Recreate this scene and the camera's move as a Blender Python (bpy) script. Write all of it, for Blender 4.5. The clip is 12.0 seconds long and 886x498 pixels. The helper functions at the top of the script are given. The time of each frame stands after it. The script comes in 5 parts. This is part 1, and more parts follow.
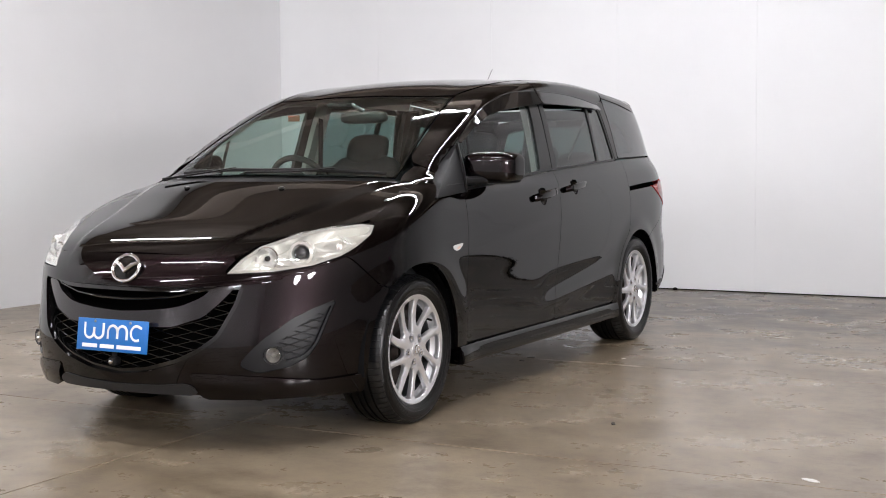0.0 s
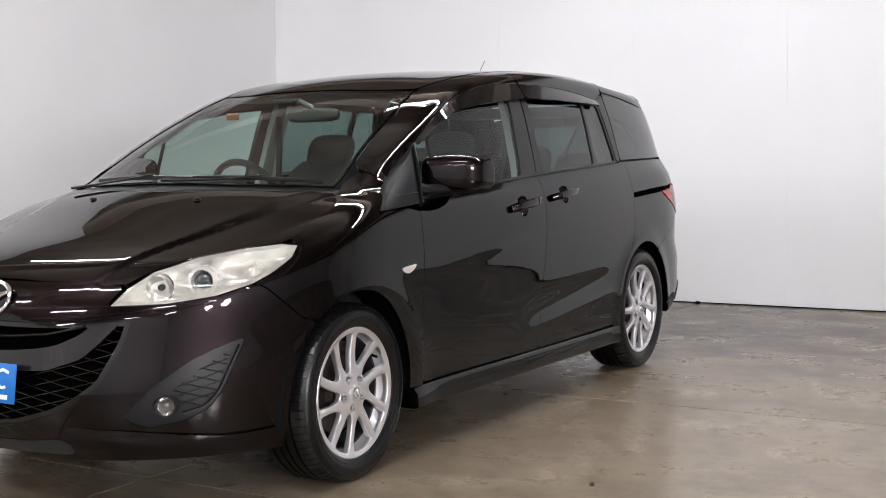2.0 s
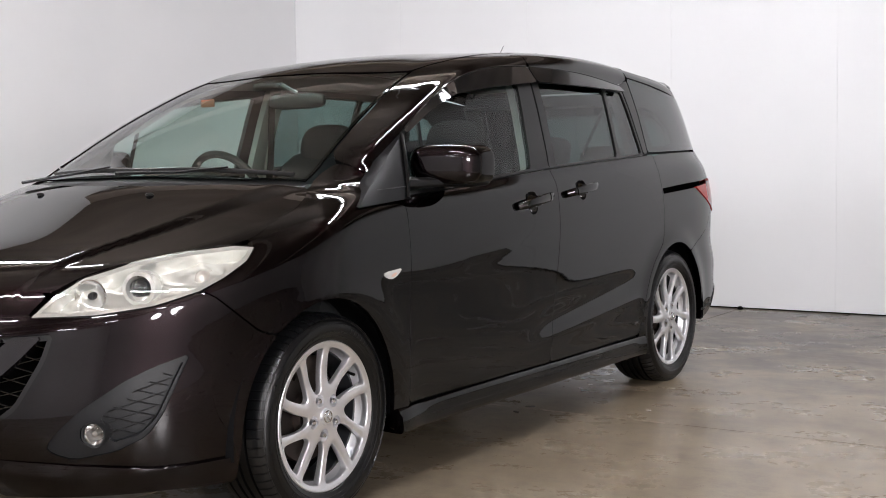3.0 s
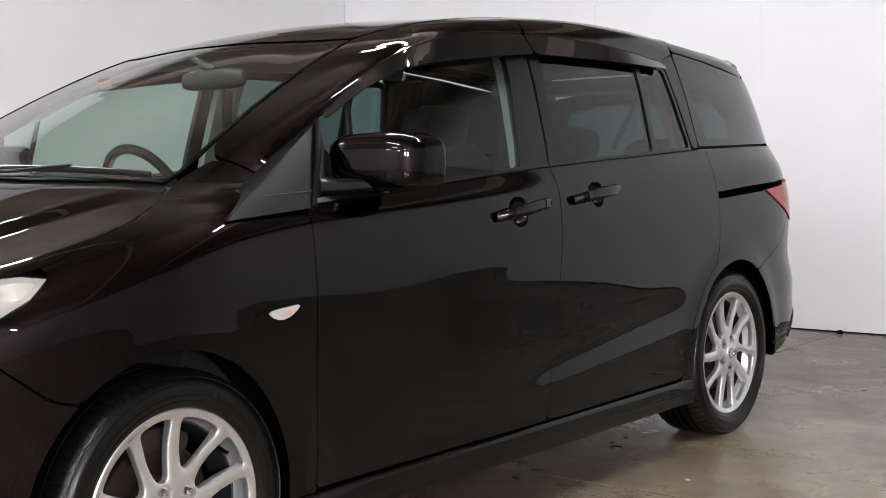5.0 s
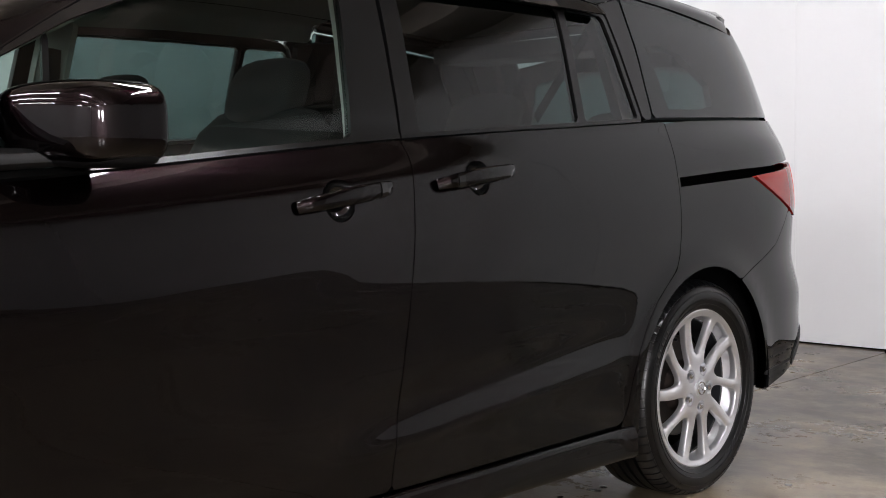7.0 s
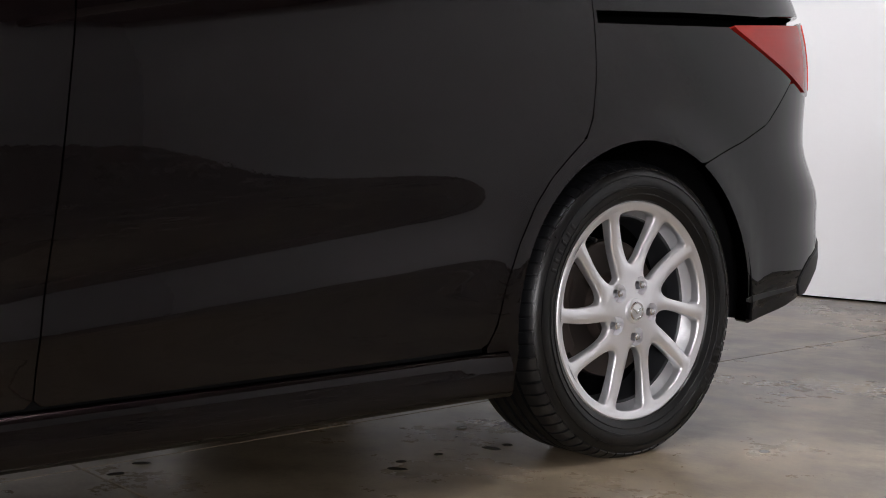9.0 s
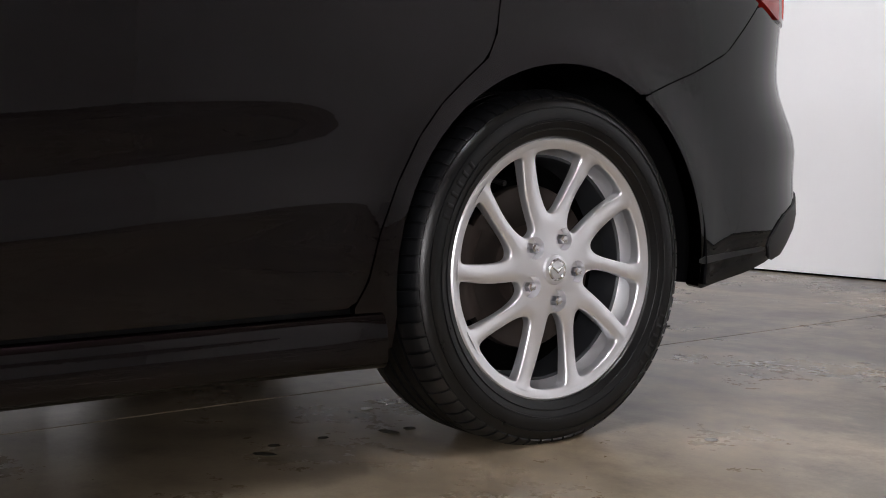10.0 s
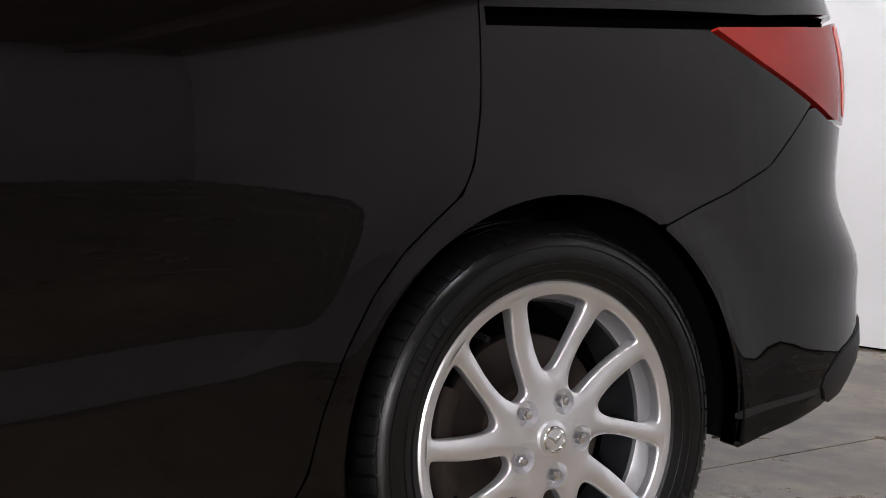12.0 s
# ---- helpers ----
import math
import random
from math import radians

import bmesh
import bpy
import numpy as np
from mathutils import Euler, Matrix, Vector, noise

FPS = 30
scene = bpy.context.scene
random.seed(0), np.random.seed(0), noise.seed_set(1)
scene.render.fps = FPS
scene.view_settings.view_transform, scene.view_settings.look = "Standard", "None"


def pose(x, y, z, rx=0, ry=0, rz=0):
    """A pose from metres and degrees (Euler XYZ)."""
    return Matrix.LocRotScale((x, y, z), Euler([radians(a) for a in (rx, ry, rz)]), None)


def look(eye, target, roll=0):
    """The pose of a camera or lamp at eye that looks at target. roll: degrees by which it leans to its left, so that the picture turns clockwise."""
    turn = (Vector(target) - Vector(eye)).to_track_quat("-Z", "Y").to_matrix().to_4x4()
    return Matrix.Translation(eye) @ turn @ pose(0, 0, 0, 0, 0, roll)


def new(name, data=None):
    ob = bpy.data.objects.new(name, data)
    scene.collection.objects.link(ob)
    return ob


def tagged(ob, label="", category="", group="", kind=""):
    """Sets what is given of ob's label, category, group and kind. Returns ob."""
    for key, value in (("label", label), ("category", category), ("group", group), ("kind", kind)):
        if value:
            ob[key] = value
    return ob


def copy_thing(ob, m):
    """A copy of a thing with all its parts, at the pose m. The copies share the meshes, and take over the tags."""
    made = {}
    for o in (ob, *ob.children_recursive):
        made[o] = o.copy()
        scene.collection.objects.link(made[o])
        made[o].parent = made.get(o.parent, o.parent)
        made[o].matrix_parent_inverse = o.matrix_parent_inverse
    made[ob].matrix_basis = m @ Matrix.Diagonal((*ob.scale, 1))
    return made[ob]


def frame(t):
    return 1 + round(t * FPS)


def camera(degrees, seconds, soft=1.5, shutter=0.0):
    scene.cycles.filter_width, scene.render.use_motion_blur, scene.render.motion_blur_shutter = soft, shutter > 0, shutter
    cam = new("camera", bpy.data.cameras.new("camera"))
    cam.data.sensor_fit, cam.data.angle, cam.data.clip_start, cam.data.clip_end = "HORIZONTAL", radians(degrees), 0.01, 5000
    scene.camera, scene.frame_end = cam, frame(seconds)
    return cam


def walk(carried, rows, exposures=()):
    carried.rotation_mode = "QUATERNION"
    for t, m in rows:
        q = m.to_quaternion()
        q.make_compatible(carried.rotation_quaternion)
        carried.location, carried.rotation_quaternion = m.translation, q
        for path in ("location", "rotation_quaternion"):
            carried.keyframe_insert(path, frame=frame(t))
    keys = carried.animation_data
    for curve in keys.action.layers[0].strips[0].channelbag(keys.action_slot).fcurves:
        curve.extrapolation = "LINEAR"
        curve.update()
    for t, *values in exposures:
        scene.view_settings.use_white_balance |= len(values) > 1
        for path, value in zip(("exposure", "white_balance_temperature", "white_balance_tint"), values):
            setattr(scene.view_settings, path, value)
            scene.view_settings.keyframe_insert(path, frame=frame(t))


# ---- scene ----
cam = camera(39.0, 12.0, 1.0)
PATH = [
    (0, (-4.583, -3.419, 1.113), (-2.828, -2.472, 0.972), -0.5),
    (0.5, (-4.413, -3.381, 1.124), (-2.657, -2.434, 0.982), -0.5),
    (1, (-4.179, -3.337, 1.126), (-2.423, -2.39, 0.985), -0.6),
    (1.5, (-3.917, -3.315, 1.136), (-2.166, -2.358, 0.993), -0.6),
    (2, (-3.618, -3.306, 1.135), (-1.898, -2.295, 0.992), -0.7),
    (2.5, (-3.309, -3.245, 1.116), (-1.612, -2.196, 0.972), -0.7),
    (3, (-3.003, -3.183, 1.098), (-1.327, -2.102, 0.956), -0.8),
    (3.2, (-2.87, -3.144, 1.09), (-1.204, -2.046, 0.95), -0.7),
    (4.8, (-1.879, -2.986, 1.096), (-0.306, -1.761, 0.947), -0.7),
    (5, (-1.74, -2.957, 1.077), (-0.181, -1.713, 0.938), -0.9),
    (5.5, (-1.414, -2.897, 1.074), (0.117, -1.618, 0.935), -0.8),
    (6, (-1.103, -2.859, 1.073), (0.412, -1.56, 0.939), -0.9),
    (6.5, (-0.785, -2.818, 1.052), (0.703, -1.487, 0.921), -1.2),
    (7, (-0.485, -2.777, 1.007), (0.973, -1.416, 0.866), -0.9),
    (7.2, (-0.364, -2.762, 0.988), (1.082, -1.388, 0.84), -0.8),
    (8.8, (0.621, -2.675, 0.671), (1.882, -1.129, 0.537), -0.7),
    (9, (0.741, -2.636, 0.636), (1.994, -1.082, 0.5), -0.6),
    (9.5, (1.023, -2.556, 0.571), (2.239, -0.975, 0.426), -0.4),
    (10, (1.244, -2.487, 0.522), (2.435, -0.887, 0.372), -0.3),
    (10.5, (1.4, -2.402, 0.518), (2.546, -0.77, 0.372), -0.4),
    (11, (1.504, -2.348, 0.568), (2.596, -0.679, 0.427), -0.3),
    (11.5, (1.573, -2.313, 0.635), (2.645, -0.63, 0.501), -0.3),
    (12, (1.617, -2.283, 0.717), (2.687, -0.598, 0.592), -0.3),
]
walk(cam, [(t, look(eye, target, roll)) for t, eye, target, roll in PATH])

# ---- light: a hall with a dark roof and rows of fluorescent tubes ----
world = bpy.data.worlds.new("hall_air")
scene.world = world
world.use_nodes = True
world.node_tree.nodes["Background"].inputs[0].default_value = (0.9, 0.93, 1.0, 1)
world.node_tree.nodes["Background"].inputs[1].default_value = 0.02
TUBE_GLOW = 246.0
BACK_WALL, LEFT_WALL, RIGHT_WALL, NEAR_WALL, CEILING = 5.69, 3.94, -9.0, -11.0, 3.5


# ---- materials ----
def material(name, colour, rough=0.5, metal=0.0, **more):
    m = bpy.data.materials.new(name)
    m.use_nodes = True
    b = m.node_tree.nodes["Principled BSDF"]
    b.inputs["Base Color"].default_value = (*colour, 1)
    b.inputs["Roughness"].default_value = rough
    b.inputs["Metallic"].default_value = metal
    for key, value in more.items():
        b.inputs[key.replace("_", " ")].default_value = value
    return m


def node(m, kind, **values):
    n = m.node_tree.nodes.new(kind)
    for key, value in values.items():
        if key in n.inputs:
            n.inputs[key].default_value = value
        else:
            n.inputs[key.replace("_", " ")].default_value = value
    return n


def wire(m, a, out, b, into):
    m.node_tree.links.new(a.outputs[out], b.inputs[into])


def shader(m):
    return m.node_tree.nodes["Principled BSDF"]


def coords(m, scale=(1, 1, 1)):
    c = m.node_tree.nodes.new("ShaderNodeTexCoord")
    k = m.node_tree.nodes.new("ShaderNodeMapping")
    k.inputs["Scale"].default_value = scale
    wire(m, c, "Object", k, "Vector")
    return k


def noise_of(m, scale, detail=4.0, rough=0.55, stretch=(1, 1, 1)):
    n = node(m, "ShaderNodeTexNoise", Scale=scale, Detail=detail, Roughness=rough)
    wire(m, coords(m, stretch), "Vector", n, "Vector")
    return n


def ramp(m, source, stops, out=0):
    r = m.node_tree.nodes.new("ShaderNodeValToRGB")
    while len(r.color_ramp.elements) < len(stops):
        r.color_ramp.elements.new(0.5)
    for e, (at, c) in zip(r.color_ramp.elements, stops):
        e.position = at
        e.color = (*c, 1) if len(c) == 3 else c
    m.node_tree.links.new(source.outputs[out], r.inputs[0])
    return r


def bump(m, source, strength, distance=0.002, out=0, normal="Normal"):
    b = node(m, "ShaderNodeBump", Strength=strength, Distance=distance)
    m.node_tree.links.new(source.outputs[out], b.inputs["Height"])
    wire(m, b, "Normal", shader(m), normal)
    return b


def mix(m, factor, a, b, blend="MIX"):
    """Mixes two colour sockets (or plain colours)."""
    n = m.node_tree.nodes.new("ShaderNodeMix")
    n.data_type, n.blend_type = "RGBA", blend
    for socket, value in ((n.inputs[0], factor), (n.inputs[6], a), (n.inputs[7], b)):
        if isinstance(value, (int, float)):
            socket.default_value = value
        elif isinstance(value, tuple):
            socket.default_value = (*value, 1)
        else:
            m.node_tree.links.new(value, socket)
    return n.outputs[2]


def make_paint():
    m = material("brown_metallic_paint", (0.009, 0.0047, 0.0056), 0.33, 1.0, Coat_Weight=1.0, Coat_Roughness=0.015, Coat_IOR=1.36)
    shader(m).inputs["Specular Tint"].default_value = (0.06, 0.04, 0.045, 1)
    flake = node(m, "ShaderNodeTexVoronoi", Scale=1400.0)
    wire(m, coords(m), "Vector", flake, "Vector")
    r = ramp(m, flake, [(0.0, (0.0044, 0.0026, 0.0031)), (1.0, (0.0092, 0.0056, 0.0067))], "Color")
    wire(m, r, "Color", shader(m), "Base Color")
    peel = noise_of(m, 60.0, 2.0)
    b = node(m, "ShaderNodeBump", Strength=0.012, Distance=0.002)
    wire(m, peel, 0, b, "Height")
    wire(m, b, "Normal", shader(m), "Coat Normal")
    return m


def make_glass(name, colour, weight_rough=0.02):
    """A thin tinted pane: clear through and mirror-like at a slant."""
    m = bpy.data.materials.new(name)
    m.use_nodes = True
    t = m.node_tree
    t.nodes.clear()
    out = t.nodes.new("ShaderNodeOutputMaterial")
    see = t.nodes.new("ShaderNodeBsdfTransparent")
    see.inputs[0].default_value = (*colour, 1)
    gloss = t.nodes.new("ShaderNodeBsdfGlossy")
    gloss.inputs["Roughness"].default_value = weight_rough
    gloss.inputs["Color"].default_value = (1, 1, 1, 1)
    f = t.nodes.new("ShaderNodeLayerWeight")
    f.inputs["Blend"].default_value = 0.5
    p = t.nodes.new("ShaderNodeMath")
    p.operation, p.inputs[1].default_value = "POWER", 5.0
    t.links.new(f.outputs["Facing"], p.inputs[0])
    k = t.nodes.new("ShaderNodeMath")
    k.operation, k.inputs[1].default_value, k.inputs[2].default_value = "MULTIPLY_ADD", 0.93, 0.045
    t.links.new(p.outputs[0], k.inputs[0])
    f = k
    mixer = t.nodes.new("ShaderNodeMixShader")
    t.links.new(f.outputs[0], mixer.inputs[0])
    t.links.new(see.outputs[0], mixer.inputs[1])
    t.links.new(gloss.outputs[0], mixer.inputs[2])
    t.links.new(mixer.outputs[0], out.inputs[0])
    return m


def make_wall():
    m = material("white_wall_board", (0.80, 0.80, 0.80), 0.75)
    n = noise_of(m, 0.55, 6.0, 0.6)
    r = ramp(m, n, [(0.3, (0.715, 0.715, 0.72)), (0.7, (0.77, 0.77, 0.775))])
    scuff = noise_of(m, 7.0, 8.0, 0.7, (1, 1, 0.35))
    s = ramp(m, scuff, [(0.0, (0.97, 0.97, 0.97)), (0.30, (1, 1, 1))])
    m.node_tree.links.new(mix(m, 1.0, r.outputs[0], s.outputs[0], "MULTIPLY"), shader(m).inputs["Base Color"])
    bump(m, noise_of(m, 90.0, 4.0), 0.06, 0.001)
    return m


def make_floor():
    m = material("polished_concrete", (0.27, 0.23, 0.18), 0.3)
    grey = lambda v: (v, v, v)
    big = noise_of(m, 0.45, 6.0, 0.6)
    c = ramp(m, big, [(0.34, (0.176, 0.135, 0.089)), (0.5, (0.245, 0.197, 0.136)), (0.66, (0.298, 0.247, 0.180))]).outputs[0]

    def over(c, source, stops, out=0):
        return mix(m, 1.0, c, ramp(m, source, stops, out).outputs[0], "MULTIPLY")
    # trowel marks, cloudy and streaked
    mid = noise_of(m, 2.3, 12.0, 0.72, (1.0, 0.8, 1))
    c = over(c, mid, [(0.36, (0.66, 0.64, 0.61)), (0.50, grey(0.98)), (0.66, grey(1.16))])
    c = over(c, noise_of(m, 9.0, 12.0, 0.76, (1.0, 0.7, 1)), [(0.36, (0.66, 0.64, 0.61)), (0.48, grey(0.98)), (0.66, grey(1.16))])
    c = over(c, noise_of(m, 120.0, 6.0, 0.75), [(0.3, grey(0.84)), (0.7, grey(1.10))])
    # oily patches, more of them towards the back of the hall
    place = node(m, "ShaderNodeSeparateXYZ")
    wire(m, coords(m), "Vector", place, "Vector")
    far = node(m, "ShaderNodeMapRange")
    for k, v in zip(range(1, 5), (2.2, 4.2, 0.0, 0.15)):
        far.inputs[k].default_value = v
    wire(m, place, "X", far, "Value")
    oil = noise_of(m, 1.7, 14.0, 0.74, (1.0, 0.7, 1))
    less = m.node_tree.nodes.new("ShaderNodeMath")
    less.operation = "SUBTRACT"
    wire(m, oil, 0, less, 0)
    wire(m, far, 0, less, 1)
    # patchy darkening of the base colour, growing towards the back
    back_dark = node(m, "ShaderNodeMapRange")
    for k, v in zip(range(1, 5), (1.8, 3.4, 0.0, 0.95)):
        back_dark.inputs[k].default_value = v
    wire(m, place, "X", back_dark, "Value")
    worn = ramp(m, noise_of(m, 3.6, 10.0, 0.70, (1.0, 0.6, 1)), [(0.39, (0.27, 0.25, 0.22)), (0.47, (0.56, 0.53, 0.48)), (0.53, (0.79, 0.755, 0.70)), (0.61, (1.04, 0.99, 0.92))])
    c = mix(m, back_dark.outputs[0], c, mix(m, 1.0, c, worn.outputs[0], "MULTIPLY"))
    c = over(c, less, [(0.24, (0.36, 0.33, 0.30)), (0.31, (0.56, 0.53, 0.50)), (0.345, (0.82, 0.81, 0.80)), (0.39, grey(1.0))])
    # fine scratches and drag marks
    drag = ramp(m, noise_of(m, 22.0, 4.0, 0.7, (1.0, 0.12, 1)), [(0.30, grey(0.55)), (0.35, grey(0.0))])
    where = ramp(m, noise_of(m, 1.1, 3.0), [(0.50, grey(0.0)), (0.62, grey(1.0))])
    c = mix(m, mix(m, 1.0, drag.outputs[0], where.outputs[0], "MULTIPLY"), c, (0.085, 0.070, 0.055))
    # dark specks and pale chips
    speck = ramp(m, noise_of(m, 42.0, 3.0, 0.6), [(0.255, grey(0.7)), (0.275, grey(0.0))])
    c = mix(m, speck.outputs[0], c, (0.05, 0.042, 0.035))
    chip = ramp(m, noise_of(m, 16.0, 4.0, 0.7), [(0.735, grey(0.0)), (0.75, grey(0.6))])
    c = mix(m, chip.outputs[0], c, (0.46, 0.43, 0.38))
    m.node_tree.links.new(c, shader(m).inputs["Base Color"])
    rr = ramp(m, mid, [(0.3, (0.33, 0.33, 0.33)), (0.5, (0.285, 0.285, 0.285)), (0.7, (0.25, 0.25, 0.25))])
    wire(m, rr, "Color", shader(m), "Roughness")
    shader(m).inputs["Specular IOR Level"].default_value = 0.42
    bump(m, noise_of(m, 14.0, 8.0, 0.65), 0.035, 0.003)
    return m


def make_plastic(name, colour, rough, scale=900.0, strength=0.12, metal=0.0):
    m = material(name, colour, rough, metal, Specular_IOR_Level=0.3)
    bump(m, noise_of(m, scale, 2.0), strength, 0.0006)
    return m


def make_fabric():
    m = material("dark_seat_fabric", (0.012, 0.012, 0.013), 0.95)
    n = noise_of(m, 7.0, 3.0)
    r = ramp(m, n, [(0.3, (0.009, 0.009, 0.010)), (0.7, (0.016, 0.016, 0.017))])
    wire(m, r, "Color", shader(m), "Base Color")
    return m


def make_rubber():
    m = material("black_rubber", (0.0036, 0.0037, 0.0040), 0.5, Specular_IOR_Level=0.36)
    n = noise_of(m, 18.0, 6.0, 0.65)
    r = ramp(m, n, [(0.3, (0.27, 0.27, 0.27)), (0.7, (0.36, 0.36, 0.36))])
    wire(m, r, "Color", shader(m), "Roughness")
    bump(m, noise_of(m, 320.0, 3.0), 0.08, 0.0006)
    return m


def make_alloy():
    m = material("silver_alloy", (0.84, 0.84, 0.865), 0.28, 0.85, Coat_Weight=0.5, Coat_Roughness=0.08)
    n = noise_of(m, 700.0, 2.0)
    r = ramp(m, n, [(0.3, (0.31, 0.31, 0.31)), (0.7, (0.35, 0.35, 0.35))])
    wire(m, r, "Color", shader(m), "Roughness")
    return m


def glow(name, colour, strength):
    m = material(name, (0, 0, 0), 0.5)
    shader(m).inputs["Emission Color"].default_value = (*colour, 1)
    shader(m).inputs["Emission Strength"].default_value = strength
    return m


PAINT = make_paint()
GLASS = make_glass("green_tinted_glass", (0.60, 0.71, 0.68))
PRIVACY = make_glass("dark_privacy_glass", (0.145, 0.215, 0.21))
SCREEN = make_glass("windscreen_glass", (0.76, 0.91, 0.85))
SMOKE_GLOSS = material("smoked_gloss_plastic", (0.004, 0.004, 0.0042), 0.04, Specular_IOR_Level=0.32)
LENS = make_glass("clear_lamp_lens", (0.93, 0.94, 0.93))
WALL = make_wall()
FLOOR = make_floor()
BLACK = make_plastic("black_grained_plastic", (0.006, 0.006, 0.0065), 0.5)
SATIN = material("satin_black_trim", (0.004, 0.004, 0.004), 0.28, Specular_IOR_Level=0.3)
GLOSS_BLACK = material("gloss_black", (0.004, 0.004, 0.004), 0.08)
LINER = make_plastic("arch_liner", (0.004, 0.004, 0.0045), 0.95, 200.0, 0.3)
shader(LINER).inputs["Specular IOR Level"].default_value = 0.1
SAIL = make_plastic("dark_grained_plastic", (0.0040, 0.0040, 0.0044), 0.50, 700.0, 0.08)
shader(SAIL).inputs["Specular IOR Level"].default_value = 0.10
RUBBER = make_rubber()
TREAD = make_plastic("glossy_tread_rubber", (0.006, 0.0063, 0.0072), 0.30, 240.0, 0.08)
shader(TREAD).inputs["Specular IOR Level"].default_value = 0.6
ALLOY = make_alloy()
CHROME = material("chrome", (0.80, 0.80, 0.82), 0.08, 1.0)
STEEL = material("worn_steel", (0.34, 0.32, 0.30), 0.38, 1.0)
FABRIC = make_fabric()
TRIM_DARK = material("dark_cabin_plastic", (0.014, 0.015, 0.015), 0.75, Specular_IOR_Level=0.2)
# sheenless black for joints and seals, and for shade painted into deep openings
VOID = material("deep_black_and_shade", (0.002, 0.002, 0.002), 1.0, Specular_IOR_Level=0.0)
# darker than the alloy: shade inside the wheel put into the colour
BARREL = material("shaded_barrel", (0.035, 0.037, 0.041), 0.45, 0.3)
TRIM_LIGHT = make_plastic("pale_cabin_plastic", (0.42, 0.41, 0.38), 0.6)
TRIM_PALE = material("grey_roof_lining", (0.48, 0.47, 0.44), 0.9, Specular_IOR_Level=0.1)
WHEEL_SPIN = [91.0, 40.0, 0.0, 110.0]
WHEEL_SIZE = Matrix.Diagonal((1.016, 1.0, 1.016, 1.0))


# ---- making meshes ----
def mesh_object(name, bm, mat, parent=None, label="", smooth=True, angle=None):
    me = bpy.data.meshes.new(name)
    bm.normal_update()
    bm.to_mesh(me)
    bm.free()
    if smooth:
        me.shade_smooth()
        if angle is not None:
            me.set_sharp_from_angle(angle=radians(angle))
    for x in (mat if isinstance(mat, (list, tuple)) else [mat]):
        me.materials.append(x)
    ob = new(name, me)
    ob.parent = parent
    if label:
        tagged(ob, label)
    return ob


def part(name, bm, mat, parent, label="", angle=35):
    return mesh_object(name, bm, mat, parent, label, True, angle)


def empty(name, parent=None, label="", category="", group="", at=(0, 0, 0)):
    ob = new(name)
    ob.empty_display_size = 0.1
    ob.location = at
    ob.parent = parent
    return tagged(ob, label, category, group)


def box(bm, lo, hi, bevel=0.0, segments=2):
    r = bmesh.ops.create_cube(bm, size=1.0)
    lo, hi = Vector(lo), Vector(hi)
    for v in r["verts"]:
        v.co = Vector([(a + b) / 2 + c * (b - a) for a, b, c in zip(lo, hi, v.co)])
    if bevel:
        es = {e for v in r["verts"] for e in v.link_edges}
        bmesh.ops.bevel(bm, geom=list(es), offset=bevel, segments=segments, profile=0.5, affect="EDGES", clamp_overlap=True)
    return bm


def boxed(lo, hi, bevel=0.0, segments=2):
    return box(bmesh.new(), lo, hi, bevel, segments)


def lathe(profile, n=64, axis="y", turn=0.0, closed=False):
    """Turns (radius, along) points round an axis."""
    bm = bmesh.new()
    rings = []
    for r, a in profile:
        ring = []
        for i in range(n):
            t = 2 * math.pi * i / n + turn
            c, s = r * math.cos(t), r * math.sin(t)
            ring.append(bm.verts.new({"y": (c, a, s), "x": (a, c, s), "z": (c, s, a)}[axis]))
        rings.append(ring)
    pairs = list(zip(rings, rings[1:])) + ([(rings[-1], rings[0])] if closed else [])
    for p, q in pairs:
        for i in range(n):
            j = (i + 1) % n
            bm.faces.new((p[i], p[j], q[j], q[i]))
    bmesh.ops.remove_doubles(bm, verts=bm.verts, dist=1e-6)
    bmesh.ops.recalc_face_normals(bm, faces=bm.faces)
    return bm


def tube(points, radius, n=10, taper=None, cap=True):
    """A round rod along points."""
    bm = bmesh.new()
    P = [Vector(p) for p in points]
    rings, up = [], None
    for i, p in enumerate(P):
        d = (P[min(i + 1, len(P) - 1)] - P[max(i - 1, 0)]).normalized()
        if up is None:
            up = d.orthogonal().normalized()
        up = (up - d * up.dot(d)).normalized()
        w = d.cross(up)
        r = radius if taper is None else radius * (1 + (taper - 1) * i / (len(P) - 1))
        rings.append([bm.verts.new(p + r * (math.cos(2 * math.pi * k / n) * up + math.sin(2 * math.pi * k / n) * w)) for k in range(n)])
    for a, b in zip(rings, rings[1:]):
        for k in range(n):
            bm.faces.new((a[k], a[(k + 1) % n], b[(k + 1) % n], b[k]))
    if cap:
        bm.faces.new(rings[0][::-1])
        bm.faces.new(rings[-1])
    bmesh.ops.recalc_face_normals(bm, faces=bm.faces)
    return bm


